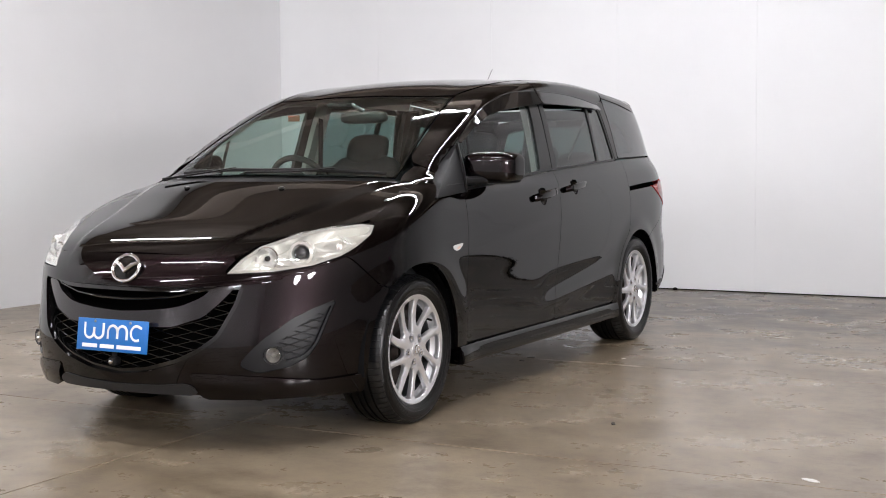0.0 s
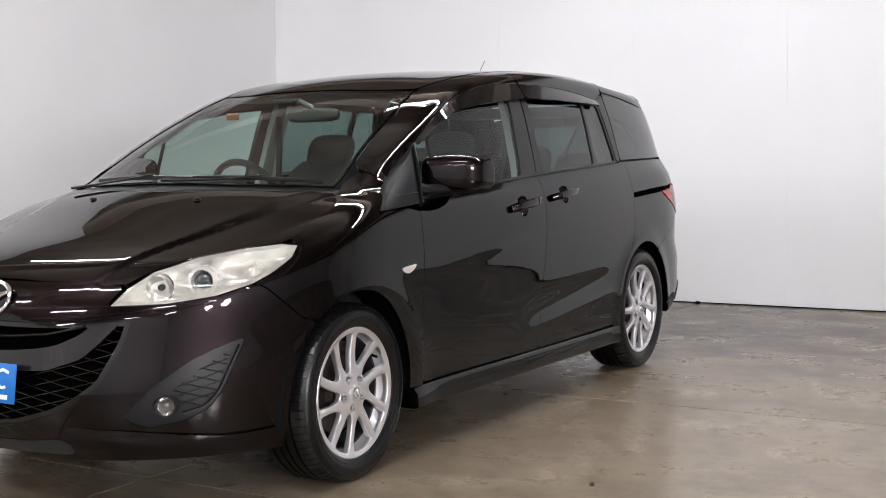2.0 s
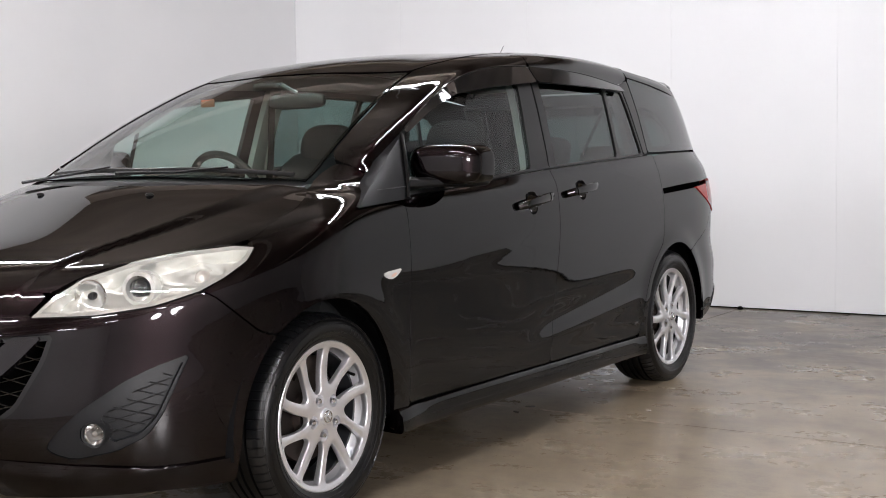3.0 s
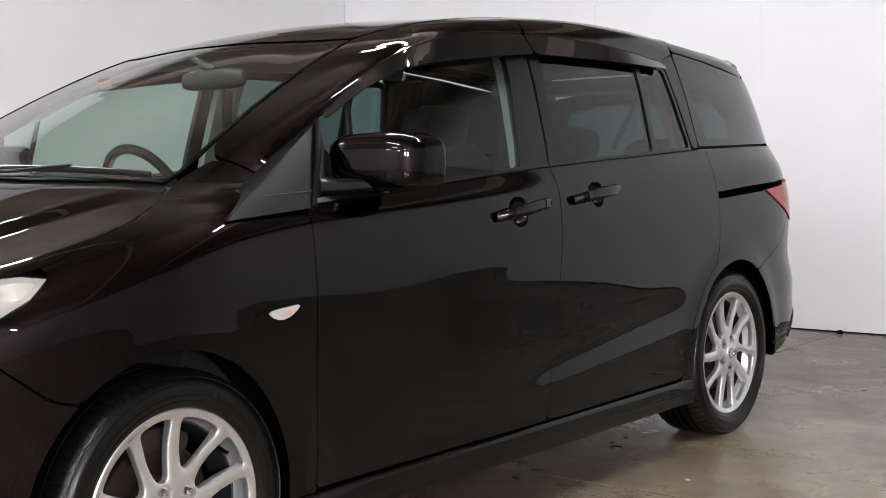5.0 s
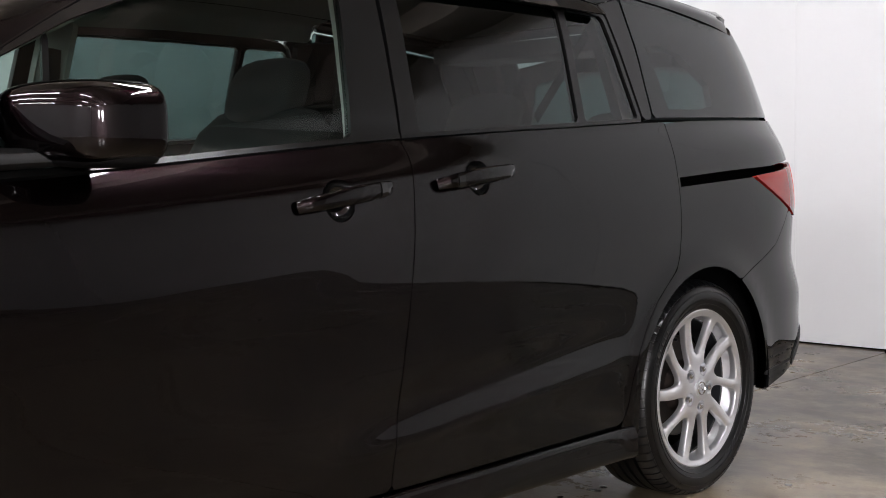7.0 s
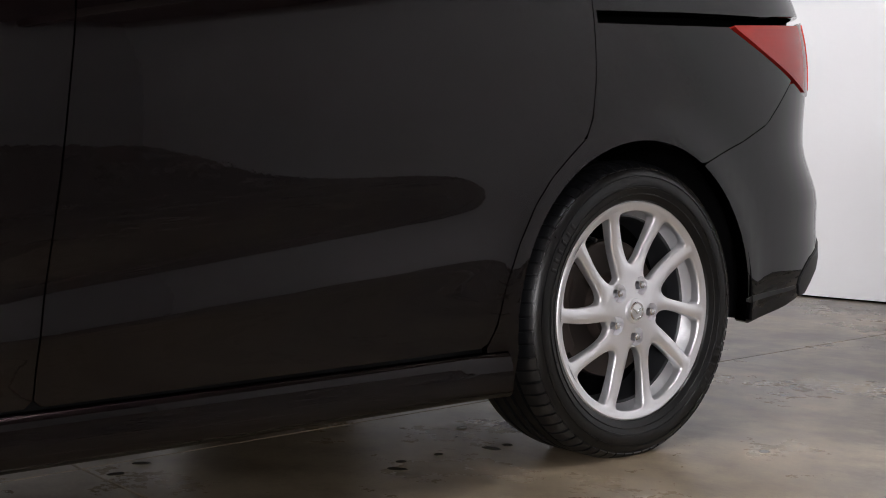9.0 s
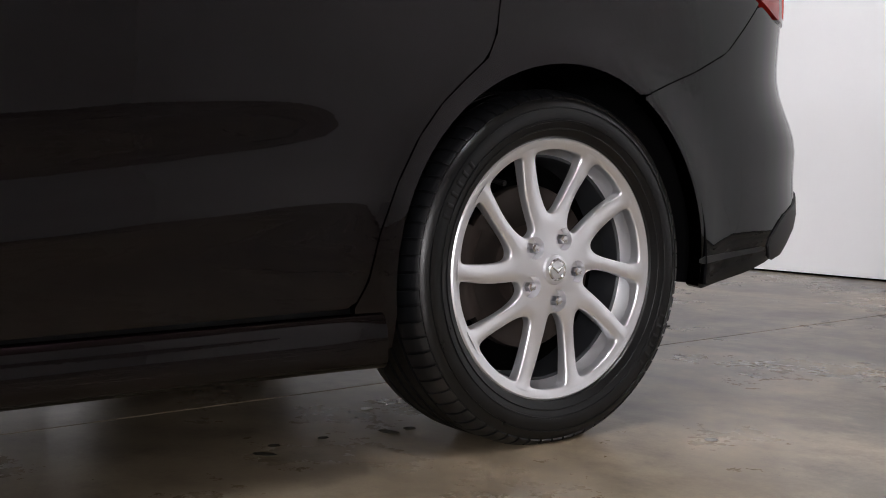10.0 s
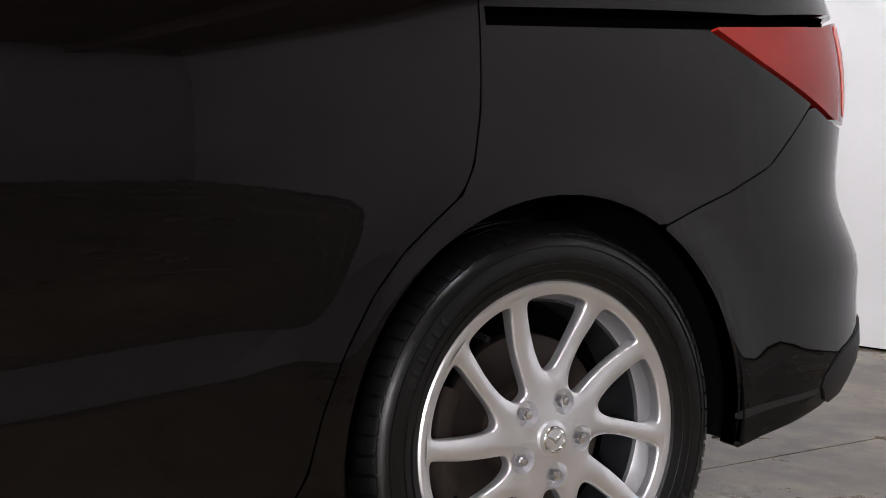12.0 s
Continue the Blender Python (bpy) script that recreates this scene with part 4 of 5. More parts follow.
    part("roof_moulding", tube(on_top([(0.93, side * 0.5195), (1.1, side * 0.5525), (1.4, side * 0.571), (1.8, side * 0.577), (2.2, side * 0.577), (2.6, side * 0.572), (3.0, side * 0.547), (3.15, side * 0.53)], -0.003), 0.0038, 8), VOID, CAR)
    bm = bmesh.new()
    A, B, C, D = (Vector(v) for v in ((0.139, -0.841, 0.954), (0.411, -0.842, 0.972), (0.556, -0.716, 1.186), (0.336, -0.772, 1.062)))
    rows = []
    for i in range(9):
        u = i / 8
        rows.append([])
        for k in range(9):
            v = k / 8
            p = (A * (1 - u) + B * u) * (1 - v) + (D * (1 - u) + C * u) * v
            p.y -= 0.006 * math.sin(math.pi * u) * math.sin(math.pi * v) + 0.006
            rows[-1].append(bm.verts.new((p.x, p.y * -side, p.z)))
    for p, q in zip(rows, rows[1:]):
        for k in range(8):
            bm.faces.new((p[k], p[k + 1], q[k + 1], q[k]))
    r = bmesh.ops.extrude_face_region(bm, geom=bm.faces[:])
    bmesh.ops.translate(bm, verts=[v for v in r["geom"] if isinstance(v, bmesh.types.BMVert)], vec=(0, -side * 0.05, 0))
    bmesh.ops.recalc_face_normals(bm, faces=bm.faces)
    sail = part("sail_panel", bm, SAIL, CAR, angle=40)
    part("post", sweep([Vector((0.409, side * 0.849, 0.974)), Vector((0.48, side * 0.796, 1.082)), Vector((0.553, side * 0.727, 1.188))], [0.016] * 3, [0.012] * 3, (0, side, 0), 8), SATIN, sail)
    p, q = Vector((0.27, side * 0.822, 1.004)), Vector((0.425, side * 0.828, 1.012))
    part("trim_line", tube([p, q], 0.0016, 6), GREY_TRIM, sail)
    door_mirror(CAR, side)
    # skirt along the sill
    bm = bmesh.new()
    plan = []
    for x in np.linspace(0.318, 2.352, 96):
        top, low = 0.285 - 0.0068 * (x - 0.33), 0.203 - 0.0105 * (x - 0.33)
        flare = 0.010 * float(bell(x - 0.30, 0.14)) + 0.004 * float(bell(x - 2.36, 0.08))
        prof = [(top, -0.012), (top, 0.002), (top - 0.003, 0.0075), (top - 0.008, 0.0115), (top - 0.014, 0.0135), (top - 0.024, 0.0145), (top - 0.040, 0.0175), (low + 0.024, 0.0215), (low + 0.014, 0.0220), (low + 0.006, 0.0190), (low + 0.001, 0.013), (low, -0.004), (low + 0.004, -0.09)]
        plan += [(x, max(z, low), z, o + flare * (k > 4) * (o > 0)) for k, (z, o) in enumerate(prof)]
    base = on_side([q[:2] for q in plan], side)
    made = [bm.verts.new((p.x, p.y + side * o, z)) for p, (_, _, z, o) in zip(base, plan)]
    rows = [made[i:i + len(prof)] for i in range(0, len(made), len(prof))]
    for p, q in zip(rows, rows[1:]):
        for i in range(len(p) - 1):
            bm.faces.new((p[i], p[i + 1], q[i + 1], q[i]))
    for end in (rows[0], rows[-1]):
        bm.faces.new(end)
    bmesh.ops.recalc_face_normals(bm, faces=bm.faces)
    part("side_skirt", bm, PAINT, CAR, angle=50)
    panel("sill", "side", [(0.36, 0.31), (2.33, 0.30), (2.36, 0.23), (0.34, 0.23)], SEAL, CAR, side=side, lift=-0.03, gap=0)
    # headlamp
    hmap = M("front", HEADLAMP)
    hl = empty("headlamp", CAR)
    panel("lens", "front", hmap, LENS, hl, "clear plastic lens", side=side, depth=0.0, lift=0.002, step=0.02, grid=0.02)
    panel("surround", "front", hmap, REFLECTOR, hl, side=side, holes=[shrink(densify(soften(hmap, 1), 0.03), 0.012)], depth=0.05, lift=-0.004, gap=0.001, round_corners=False)
    c0 = np.array(hmap).mean(0)
    panel("reflector", "front", shrink(densify(hmap, 0.03), 0.004), REFLECTOR, hl, "bright silvered bowl", side=side, depth=0.0, gap=0, step=0.02, grid=0.015, round_corners=False,
          lift=lambda q: -0.028 - 0.022 * np.abs(np.sin((q[:, 0] - c0[0]) * 18 + 0.9)) - 0.005 * np.sin(q[:, 1] * 110 + 30 * q[:, 0]))
    px = Vector((-0.612, 0.652 * side, 0.760))
    ax = Vector((-0.86, 0.42 * side, 0.05)).normalized()
    for name, prof, mat in (("bezel", [(0.030, 0.0), (0.036, 0.016), (0.047, 0.012), (0.052, -0.02), (0.050, -0.05)], REFLECTOR), ("projector", [(0.0005, 0.016), (0.012, 0.0145), (0.022, 0.009), (0.029, 0.0), (0.030, -0.02)], BULB_DARK)):
        bm = lathe(prof, 32, "x")
        bmesh.ops.transform(bm, matrix=Matrix.Translation(px - ax * 0.022) @ ax.to_track_quat("X", "Z").to_matrix().to_4x4(), verts=bm.verts)
        part(name, bm, mat, hl)
    px = Vector((-0.695, 0.548 * side, 0.742))
    at = Matrix.Translation(px - ax * 0.030) @ ax.to_track_quat("X", "Z").to_matrix().to_4x4()
    for name, prof, mat in (("main_beam", [(0.010, -0.030), (0.026, -0.020), (0.038, 0.000), (0.043, 0.016), (0.046, 0.012)], CHROME), ("bulb_cap", [(0.0005, 0.010), (0.009, 0.008), (0.011, -0.006), (0.010, -0.028)], GREY_TRIM)):
        bm = lathe(prof, 28, "x")
        bmesh.ops.transform(bm, matrix=at, verts=bm.verts)
        part(name, bm, mat, hl)
    q = np.array([(-0.44, -0.748, 0.806)])
    q = (q + slope(q) * -0.046)[0]
    part("turn_lamp", lump((q[0], q[1] * -side, q[2]), (0.075, 0.04, 0.05), 2.4, 12), PALE_AMBER, hl)

# face: bumper with its openings
GRILLE = M("front", [F(0, 0.636), F(-0.25, 0.637), F(-0.42, 0.642), F(-0.512, 0.648), F(-0.497, 0.576), F(-0.44, 0.45), F(-0.37, 0.395), F(-0.28, 0.351), F(-0.14, 0.312), F(0, 0.296)])
FOG = M("front", [(-0.528, -0.760, 0.579), (-0.568, -0.743, 0.501), (-0.606, -0.726, 0.420), (-0.643, -0.701, 0.366), (-0.703, -0.650, 0.332), (-0.778, -0.567, 0.314), (-0.812, -0.524, 0.332), (-0.822, -0.511, 0.350), (-0.807, -0.538, 0.389), (-0.768, -0.585, 0.444), (-0.682, -0.661, 0.516), (-0.615, -0.709, 0.550)])
hl_low = [(-0.49, -0.766, 0.745), (-0.60, -0.70, 0.712), (-0.715, -0.592, 0.693), (-0.808, -0.442, 0.688)]
top = M("front", [F(0, 0.758), F(-0.17, 0.758), F(-0.30, 0.760), F(-0.39, 0.760), (-0.757, -0.462, 0.750), (-0.812, -0.436, 0.690)]) + M("front", hl_low[-2::-1])
low = M("front", [S(-0.462, 0.735), S(-0.395, 0.675), S(-0.328, 0.620), S(-0.295, 0.608)]) + M("front", [S(a, b) for a, b in arch(-0.048, 0.31, 0.345, 0.350, 0.376, 2.0, 2.0, 129, 180, 11)])
low += M("front", [S(-0.40, 0.200), F(-0.72, 0.204), F(-0.60, 0.216), F(-0.44, 0.222), F(-0.32, 0.226), F(0, 0.226)])
MG = mirrored(GRILLE)
bumper = panel("front_bumper", "front", mirrored(top + low), PAINT, CAR, holes=[MG, FOG, [(-a, b) for a, b in FOG]], step=0.02, grid=0.025, depth=0.03)
grille = panel("grille", "front", MG, VOID, bumper, "black honeycomb lower grille", lift=-0.075, depth=0.0, gap=-0.01)
panel("grille_edge", "front", MG, GLOSS_BLACK, bumper, holes=[shrink(densify(soften(MG), 0.03), 0.012)], lift=-0.012, depth=0.05, gap=-0.003, round_corners=False)
band = M("front", [F(0, 0.541), F(-0.12, 0.547), F(-0.23, 0.558), F(-0.29, 0.570), F(-0.364, 0.602), F(-0.405, 0.640), F(-0.484, 0.643), F(-0.435, 0.585), F(-0.378, 0.530), F(-0.26, 0.490), F(0, 0.478)])
panel("grille_bar", "front", mirrored(band), BAR_GREY, bumper, "broad satin grey bar curving under the badge", lift=-0.006, depth=0.03, gap=0)
slot = [F(y, z) for y, z in [(-0.37, 0.628), (-0.24, 0.600), (-0.10, 0.588), (0, 0.586), (0.10, 0.588), (0.24, 0.600), (0.37, 0.628)]]
part("slat", sweep([Vector(p) + Vector((0.022, 0, 0)) for p in slot], [0.03] * 7, [0.011] * 7, (0, 0, 1), 10), GLOSS_BLACK, bumper)


def lattice(name, outline, avoid, parent, pitch, tilt, lift, radius, side=-1, mat=GLOSS_BLACK):
    """Crossing bars laid over the skin inside an outline, outside another."""
    bm = bmesh.new()
    a = np.array(outline)
    lo, hi = a.min(0), a.max(0)
    for k in (tilt, -tilt):
        for c in np.arange(lo[1] - abs(k) * (hi[0] - lo[0]), hi[1] + abs(k) * (hi[0] - lo[0]), pitch):
            xs = np.arange(lo[0], hi[0], 0.012)
            q = np.stack([xs, c + k * (xs - lo[0])], 1)
            ok = inside(outline, q)
            if avoid is not None:
                ok &= ~inside(avoid, q)
            run = []
            for p, o in zip(q, ok):
                if o:
                    run.append(p)
                if (not o or p is q[-1]) and len(run) > 1:
                    w, _ = from_map("front", np.array(run))
                    w = w + slope(w) * lift
                    if side == 1:
                        w = w * [1, -1, 1]
                    t = tube(w[::1], radius, 5)
                    me = bpy.data.meshes.new("bar")
                    t.to_mesh(me)
                    t.free()
                    bm.from_mesh(me)
                    bpy.data.meshes.remove(me)
                if not o:
                    run = []
    return part(name, bm, mat, parent)


FOG_MESH = M("front", [(-0.537, -0.755, 0.566), (-0.574, -0.740, 0.498), (-0.616, -0.720, 0.412), (-0.652, -0.694, 0.370), (-0.716, -0.640, 0.349), (-0.722, -0.634, 0.396), (-0.738, -0.621, 0.424), (-0.679, -0.669, 0.480), (-0.602, -0.720, 0.531)])
LAMP_HOLE = circle(*to_map("front", (-0.747, -0.611, 0.380)), 0.0365, 28)
POCKET = make_plastic("dark_grey_pocket", (0.0075, 0.008, 0.0095), 0.40, 700.0, 0.06)
lattice("grille_mesh", shrink(densify(MG, 0.03), 0.01), mirrored(M("front", [F(0, 0.66), F(-0.42, 0.66), F(-0.485, 0.655), F(-0.378, 0.566), F(-0.229, 0.488), F(0, 0.475)])), grille, 0.036, 0.26, -0.030, 0.0023)
for side in (-1, 1):
    fog = empty("fog_housing", bumper)
    panel("pocket_frame", "front", FOG, POCKET, fog, "smooth dark grey lamp surround", holes=[FOG_MESH, LAMP_HOLE], lift=-0.008, depth=0.03, gap=-0.002, side=side, step=0.015, grid=0.02)
    panel("pocket_back", "front", FOG, VOID, fog, lift=-0.045, depth=0.0, gap=0.006, side=side)
    lattice("fog_mesh", FOG_MESH, LAMP_HOLE, fog, 0.030, 0.30, -0.016, 0.0016, side, BLACK)
    panel("pocket_grid", "front", FOG_MESH, POCKET, fog, lift=-0.024, depth=0.0, gap=-0.004, side=side)
    ax = Vector((-0.92, 0.39 * side, 0)).normalized()
    for name, prof, mat in (("fog_lamp", [(0.034, -0.05), (0.0355, 0.0), (0.034, 0.004), (0.030, 0.003), (0.0285, -0.004)], GREY_TRIM), ("reflector", [(0.0005, -0.030), (0.010, -0.028), (0.020, -0.018), (0.0285, -0.003)], CHROME), ("bulb_shield", [(0.0005, -0.006), (0.008, -0.008), (0.009, -0.028)], STEEL), ("lens", [(0.0285, 0.0), (0.02, 0.006), (0.0005, 0.009)], LENS)):
        bm = lathe(prof, 28, "x")
        bmesh.ops.transform(bm, matrix=Matrix.Translation(Vector((-0.746, 0.611 * side, 0.380))) @ ax.to_track_quat("X", "Z").to_matrix().to_4x4(), verts=bm.verts)
        part(name, bm, mat, fog)
# lip under the bumper
lip = M("front", [F(0, 0.256), F(-0.19, 0.262), F(-0.305, 0.274), F(-0.335, 0.262), F(-0.352, 0.242), F(-0.33, 0.226), F(0, 0.226)])
panel("bumper_lip", "front", mirrored(lip), GREY_TRIM, bumper, "satin grey chin lip", lift=0.006, depth=0.03, gap=0)
crease = M("front", [(-0.899, -0.326, 0.315), (-0.873, -0.401, 0.314), (-0.817, -0.51, 0.306), (-0.75, -0.592, 0.296), (-0.596, -0.719, 0.273), (-0.418, -0.805, 0.278), (-0.42, -0.80, 0.210), (-0.512, -0.755, 0.213), (-0.632, -0.679, 0.213), (-0.80, -0.48, 0.214), (-0.853, -0.376, 0.216), (-0.871, -0.35, 0.243), (-0.885, -0.345, 0.28)])
for side in (-1, 1):
    panel("splitter", "front", crease, PAINT, bumper, lift=lambda q: 0.001 + 0.012 * np.clip((0.318 - q[:, 1]) / 0.045, 0, 1), depth=0.03, gap=0, side=side, grid=0.012, step=0.015)

# badge: a chrome oval with a plain winged bar
bc = Vector(F(-0.006, 0.701)) + Vector((-0.008, 0, 0.003))
tilt = Matrix.Translation(bc) @ Matrix.Rotation(radians(22), 4, "Y")
badge = empty("badge", CAR)
ring = tube([(0, 0.066 * math.cos(t), 0.053 * math.sin(t)) for t in np.linspace(0, 2 * math.pi, 49)], 0.0075, 10, cap=False)
bmesh.ops.remove_doubles(ring, verts=ring.verts, dist=1e-5)
wings = sweep([(-0.004, -0.055, 0.022), (-0.006, -0.03, 0.012), (-0.008, 0.0, -0.012), (-0.006, 0.03, 0.012), (-0.004, 0.055, 0.022)], [0.012] * 5, [0.012, 0.018, 0.022, 0.018, 0.012], (0, 0, 1), 10)
disc = lathe([(0.0005, -0.001), (0.06, 0.001)], 40, "x")
for v in disc.verts:
    v.co.z *= 0.82
for name, bm, mat in (("ring", ring, CHROME), ("wing_bar", wings, CHROME), ("black_backing", disc, GLOSS_BLACK)):
    bmesh.ops.transform(bm, matrix=tilt, verts=bm.verts)
    part(name, bm, mat, badge)

# dealer plate: blue board with plain white strokes and bars
pm = Matrix.Translation((-0.952, 0.0, 0.447)) @ Matrix.Rotation(radians(8), 4, "Y")
plate = empty("number_plate", CAR)
pieces = [("board", slab([(a * 0.180, b * 0.0625) for a, b in ((-1, -1), (1, -1), (1, 1), (-1, 1))], -0.004, 0.0, "yz", 0.0012), PLATE_BLUE)]


def stroke(pts, r=0.0052):
    bm = tube([(-0.006, -a, b) for a, b in pts], r, 8)
    for v in bm.verts:
        v.co.x = -0.0055 + max(-0.0010, min(0.0010, v.co.x + 0.006))
    return bm


def bowl(cx, cz, r, a0, a1, n=12):
    return [(cx + r * math.cos(radians(a0 + (a1 - a0) * i / n)), cz + r * math.sin(radians(a0 + (a1 - a0) * i / n))) for i in range(n + 1)]


pieces += [("mark", stroke([(-0.140, 0.046), (-0.140, 0.018)] + bowl(-0.116, 0.010, 0.024, 180, 360) + [(-0.092, 0.028)]), PLATE_WHITE),
           ("mark", stroke([(-0.092, 0.028)] + bowl(-0.068, 0.010, 0.024, 180, 360) + [(-0.044, 0.046)]), PLATE_WHITE),
           ("mark", stroke([(-0.020, -0.014)] + bowl(0.004, 0.014, 0.024, 180, 0) + [(0.028, -0.012)]), PLATE_WHITE),
           ("mark", stroke([(0.028, 0.006)] + bowl(0.052, 0.014, 0.024, 180, 0) + [(0.076, -0.014)]), PLATE_WHITE),
           ("mark", stroke([(0.150, 0.034)] + bowl(0.124, 0.014, 0.028, 60, 300)), PLATE_WHITE)]
for a, b in ((-0.150, -0.072), (-0.058, 0.014), (0.028, 0.150)):
    pieces.append(("caption_bar", boxed((-0.0062, -b, -0.051), (-0.0042, -a, -0.036), 0.0008, 1), PLATE_WHITE))
for s in (-1, 1):
    pieces.append(("screw", lathe([(0.0005, -0.0075), (0.005, -0.006), (0.006, -0.004)], 16, "x"), STEEL))
    bmesh.ops.translate(pieces[-1][1], verts=pieces[-1][1].verts, vec=(0, s * 0.09, 0.052))
for name, bm, mat in pieces:
    bmesh.ops.transform(bm, matrix=pm, verts=bm.verts)
    part(name, bm, mat, plate)
part("front_camera", boxed((-0.965, -0.016, 0.332), (-0.925, 0.016, 0.362), 0.006), BLACK, CAR)
bm = lathe([(0.0005, -0.008), (0.007, -0.006), (0.009, 0.0)], 16, "x")
bmesh.ops.translate(bm, verts=bm.verts, vec=(-0.966, 0, 0.347))
part("camera_lens", bm, CHROME, CAR)
part("camera_stalk", boxed((-0.950, -0.010, 0.36), (-0.938, 0.010, 0.40), 0.002), BLACK, CAR)

# bonnet, screen, roof
hood_back = [(0.085, -0.655), (0.03, -0.56), (-0.045, -0.36), (-0.09, -0.17), (-0.10, 0)]
half = HOOD_FRONT + HOOD_SIDE + hood_back
bonnet = panel("bonnet", "top", half + [(a, -b) for a, b in half[-2:0:-1]], PAINT, CAR, step=0.015, grid=0.013)
for y in (-0.247, 0.272):
    part("washer_jet", lump(tuple(on_top([(-0.165, y)], 0.003)[0]), (0.022, 0.026, 0.012), 2.6, 8), SATIN, bonnet)
cowl = [(-0.11, 0), (-0.10, -0.17), (-0.055, -0.36), (0.02, -0.56), (0.075, -0.66), (0.125, -0.655), (0.145, -0.62), (0.09, -0.45), (0.05, -0.25), (0.035, 0)]
panel("cowl", "top", cowl + [(a, -b) for a, b in cowl[-2:0:-1]], BLACK, CAR, lift=-0.012)
ws = [(0.0, 0), (0.012, -0.25), (0.055, -0.45), (0.132, -0.64), (0.45, -0.593), (0.7, -0.552), (0.912, -0.517), (0.86, -0.3), (0.835, 0)]
wso = ws + [(a, -b) for a, b in ws[-2:0:-1]]
screen = panel("windscreen", "top", wso, SCREEN, CAR, depth=0.005, lift=-0.003)
panel("seal", "top", wso, VOID, screen, holes=[shrink(densify(wso, 0.05), 0.013)], lift=-0.0045, depth=0.004, gap=0, round_corners=False)
part("sticker", sweep([v for v in on_top([(0.09, 0.53), (0.115, 0.53)], -0.012)], [0.045] * 2, [0.004] * 2, (-0.4, 0, 1), 16, 2.0), PLATE_WHITE, screen)
part("sensor_block", lump(tuple(on_top([(0.80, 0.08)], -0.03)[0]), (0.10, 0.12, 0.03), 4, 10), SEAL, screen)
rf = [(0.845, 0), (0.87, -0.3), (0.922, -0.514), (1.1, -0.549), (1.4, -0.567), (1.8, -0.573), (2.2, -0.573), (2.6, -0.568), (3.0, -0.543), (3.16, -0.50), (3.18, 0)]
roof = panel("roof", "top", rf + [(a, -b) for a, b in rf[-2:0:-1]], PAINT, CAR, grid=0.04)
# spoiler
prof = [(3.10, 1.478), (3.16, 1.492), (3.24, 1.492), (3.282, 1.482), (3.276, 1.455), (3.24, 1.43), (3.12, 1.43)]
bm = bmesh.new()
rows = []
for y in np.linspace(-0.60, 0.60, 31):
    e = max(0, (abs(y) - 0.54) / 0.06)
    f = 1 - 0.40 * e ** 2
    cx, cz = 3.17, 1.455
    rows.append([bm.verts.new((cx + (a - cx) * f + 0.075 * (1 - (y / 0.6) ** 2) * (a > 3.15), y, cz + (b - cz) * (1 - 0.25 * e) + 0.018 * (1 - (y / 0.6) ** 2) - 0.016 * e ** 2)) for a, b in prof])
for p, q in zip(rows, rows[1:]):
    for i in range(len(prof)):
        j = (i + 1) % len(prof)
        bm.faces.new((p[i], p[j], q[j], q[i]))
bm.faces.new(rows[0][::-1])
bm.faces.new(rows[-1])
bmesh.ops.recalc_face_normals(bm, faces=bm.faces)
part("roof_spoiler", bm, PAINT, CAR, angle=50)
aerial = part("aerial", tube([(2.93, 0.35, 1.49), (2.99, 0.35, 1.58), (3.13, 0.35, 1.73)], 0.003, 6, 0.6), SATIN, CAR)
part("aerial_foot", lump((2.93, 0.35, 1.492), (0.06, 0.04, 0.03), 2.4, 8), SATIN, CAR)
# wipers
for y0, y1, yp in ((0.50, -0.06, 0.42), (0.02, -0.60, -0.10)):
    n = 9
    pts = [(0.028 + 0.27 * ((y0 + (y1 - y0) * i / (n - 1)) ** 2) + 0.012 * math.sin(math.pi * i / (n - 1)), y0 + (y1 - y0) * i / (n - 1)) for i in range(n)]
    w = part("wiper", sweep(on_top(pts, 0.010), [0.008] * n, [0.016] * n, (0, 0, 1), 8), SATIN, CAR)
    arm = [(-0.03, y0 + 0.02), (0.0, y0 * 0.6 + y1 * 0.4), (pts[5][0], pts[5][1])]
    part("wiper_arm", sweep(on_top(arm, 0.022), [0.016, 0.012, 0.008], [0.012, 0.009, 0.007], (0, 0, 1), 8), SATIN, w)

# tail
tg = [(0.0, 1.40), (0.30, 1.40), (0.50, 1.37), (0.56, 1.12), (0.535, 0.99), (0.50, 0.98), (0.50, 0.87), (0.53, 0.80), (0.52, 0.62), (0, 0.62)]
for side in (-1, 1):
    panel("rear_pillar", "rear", [(0.757, 1.402), (0.684, 1.134), (0.563, 1.12), (0.504, 1.372), (0.52, 1.43), (0.70, 1.43)], PAINT, CAR, side=side, lift=-0.004, gap=-0.012, round_corners=False)
gate = panel("tailgate", "rear", mirrored(tg), PAINT, CAR, holes=[mirrored([(0, 1.33), (0.26, 1.33), (0.42, 1.30), (0.47, 1.08), (0, 1.06)])])
panel("rear_window", "rear", mirrored([(0, 1.335), (0.262, 1.335), (0.424, 1.304), (0.475, 1.077), (0, 1.055)]), PRIVACY, gate, lift=-0.006, depth=0.004)
rb = [(0, 0.612), (0.52, 0.612), (0.56, 0.78)] + M("rear", [(3.515, -0.695, 0.788), S(3.40, 0.799), S(3.323, 0.829), S(3.263, 0.776), S(3.199, 0.721), S(3.099, 0.679), S(2.956, 0.632)] + [S(a, b) for a, b in arc(2.75, 0.31, 0.37, 58.5, -9, 14)] + [S(3.18, 0.260), S(3.30, 0.274), S(3.40, 0.292)]) + [(0.66, 0.325), (0.58, 0.335), (0.4, 0.335), (0, 0.335)]
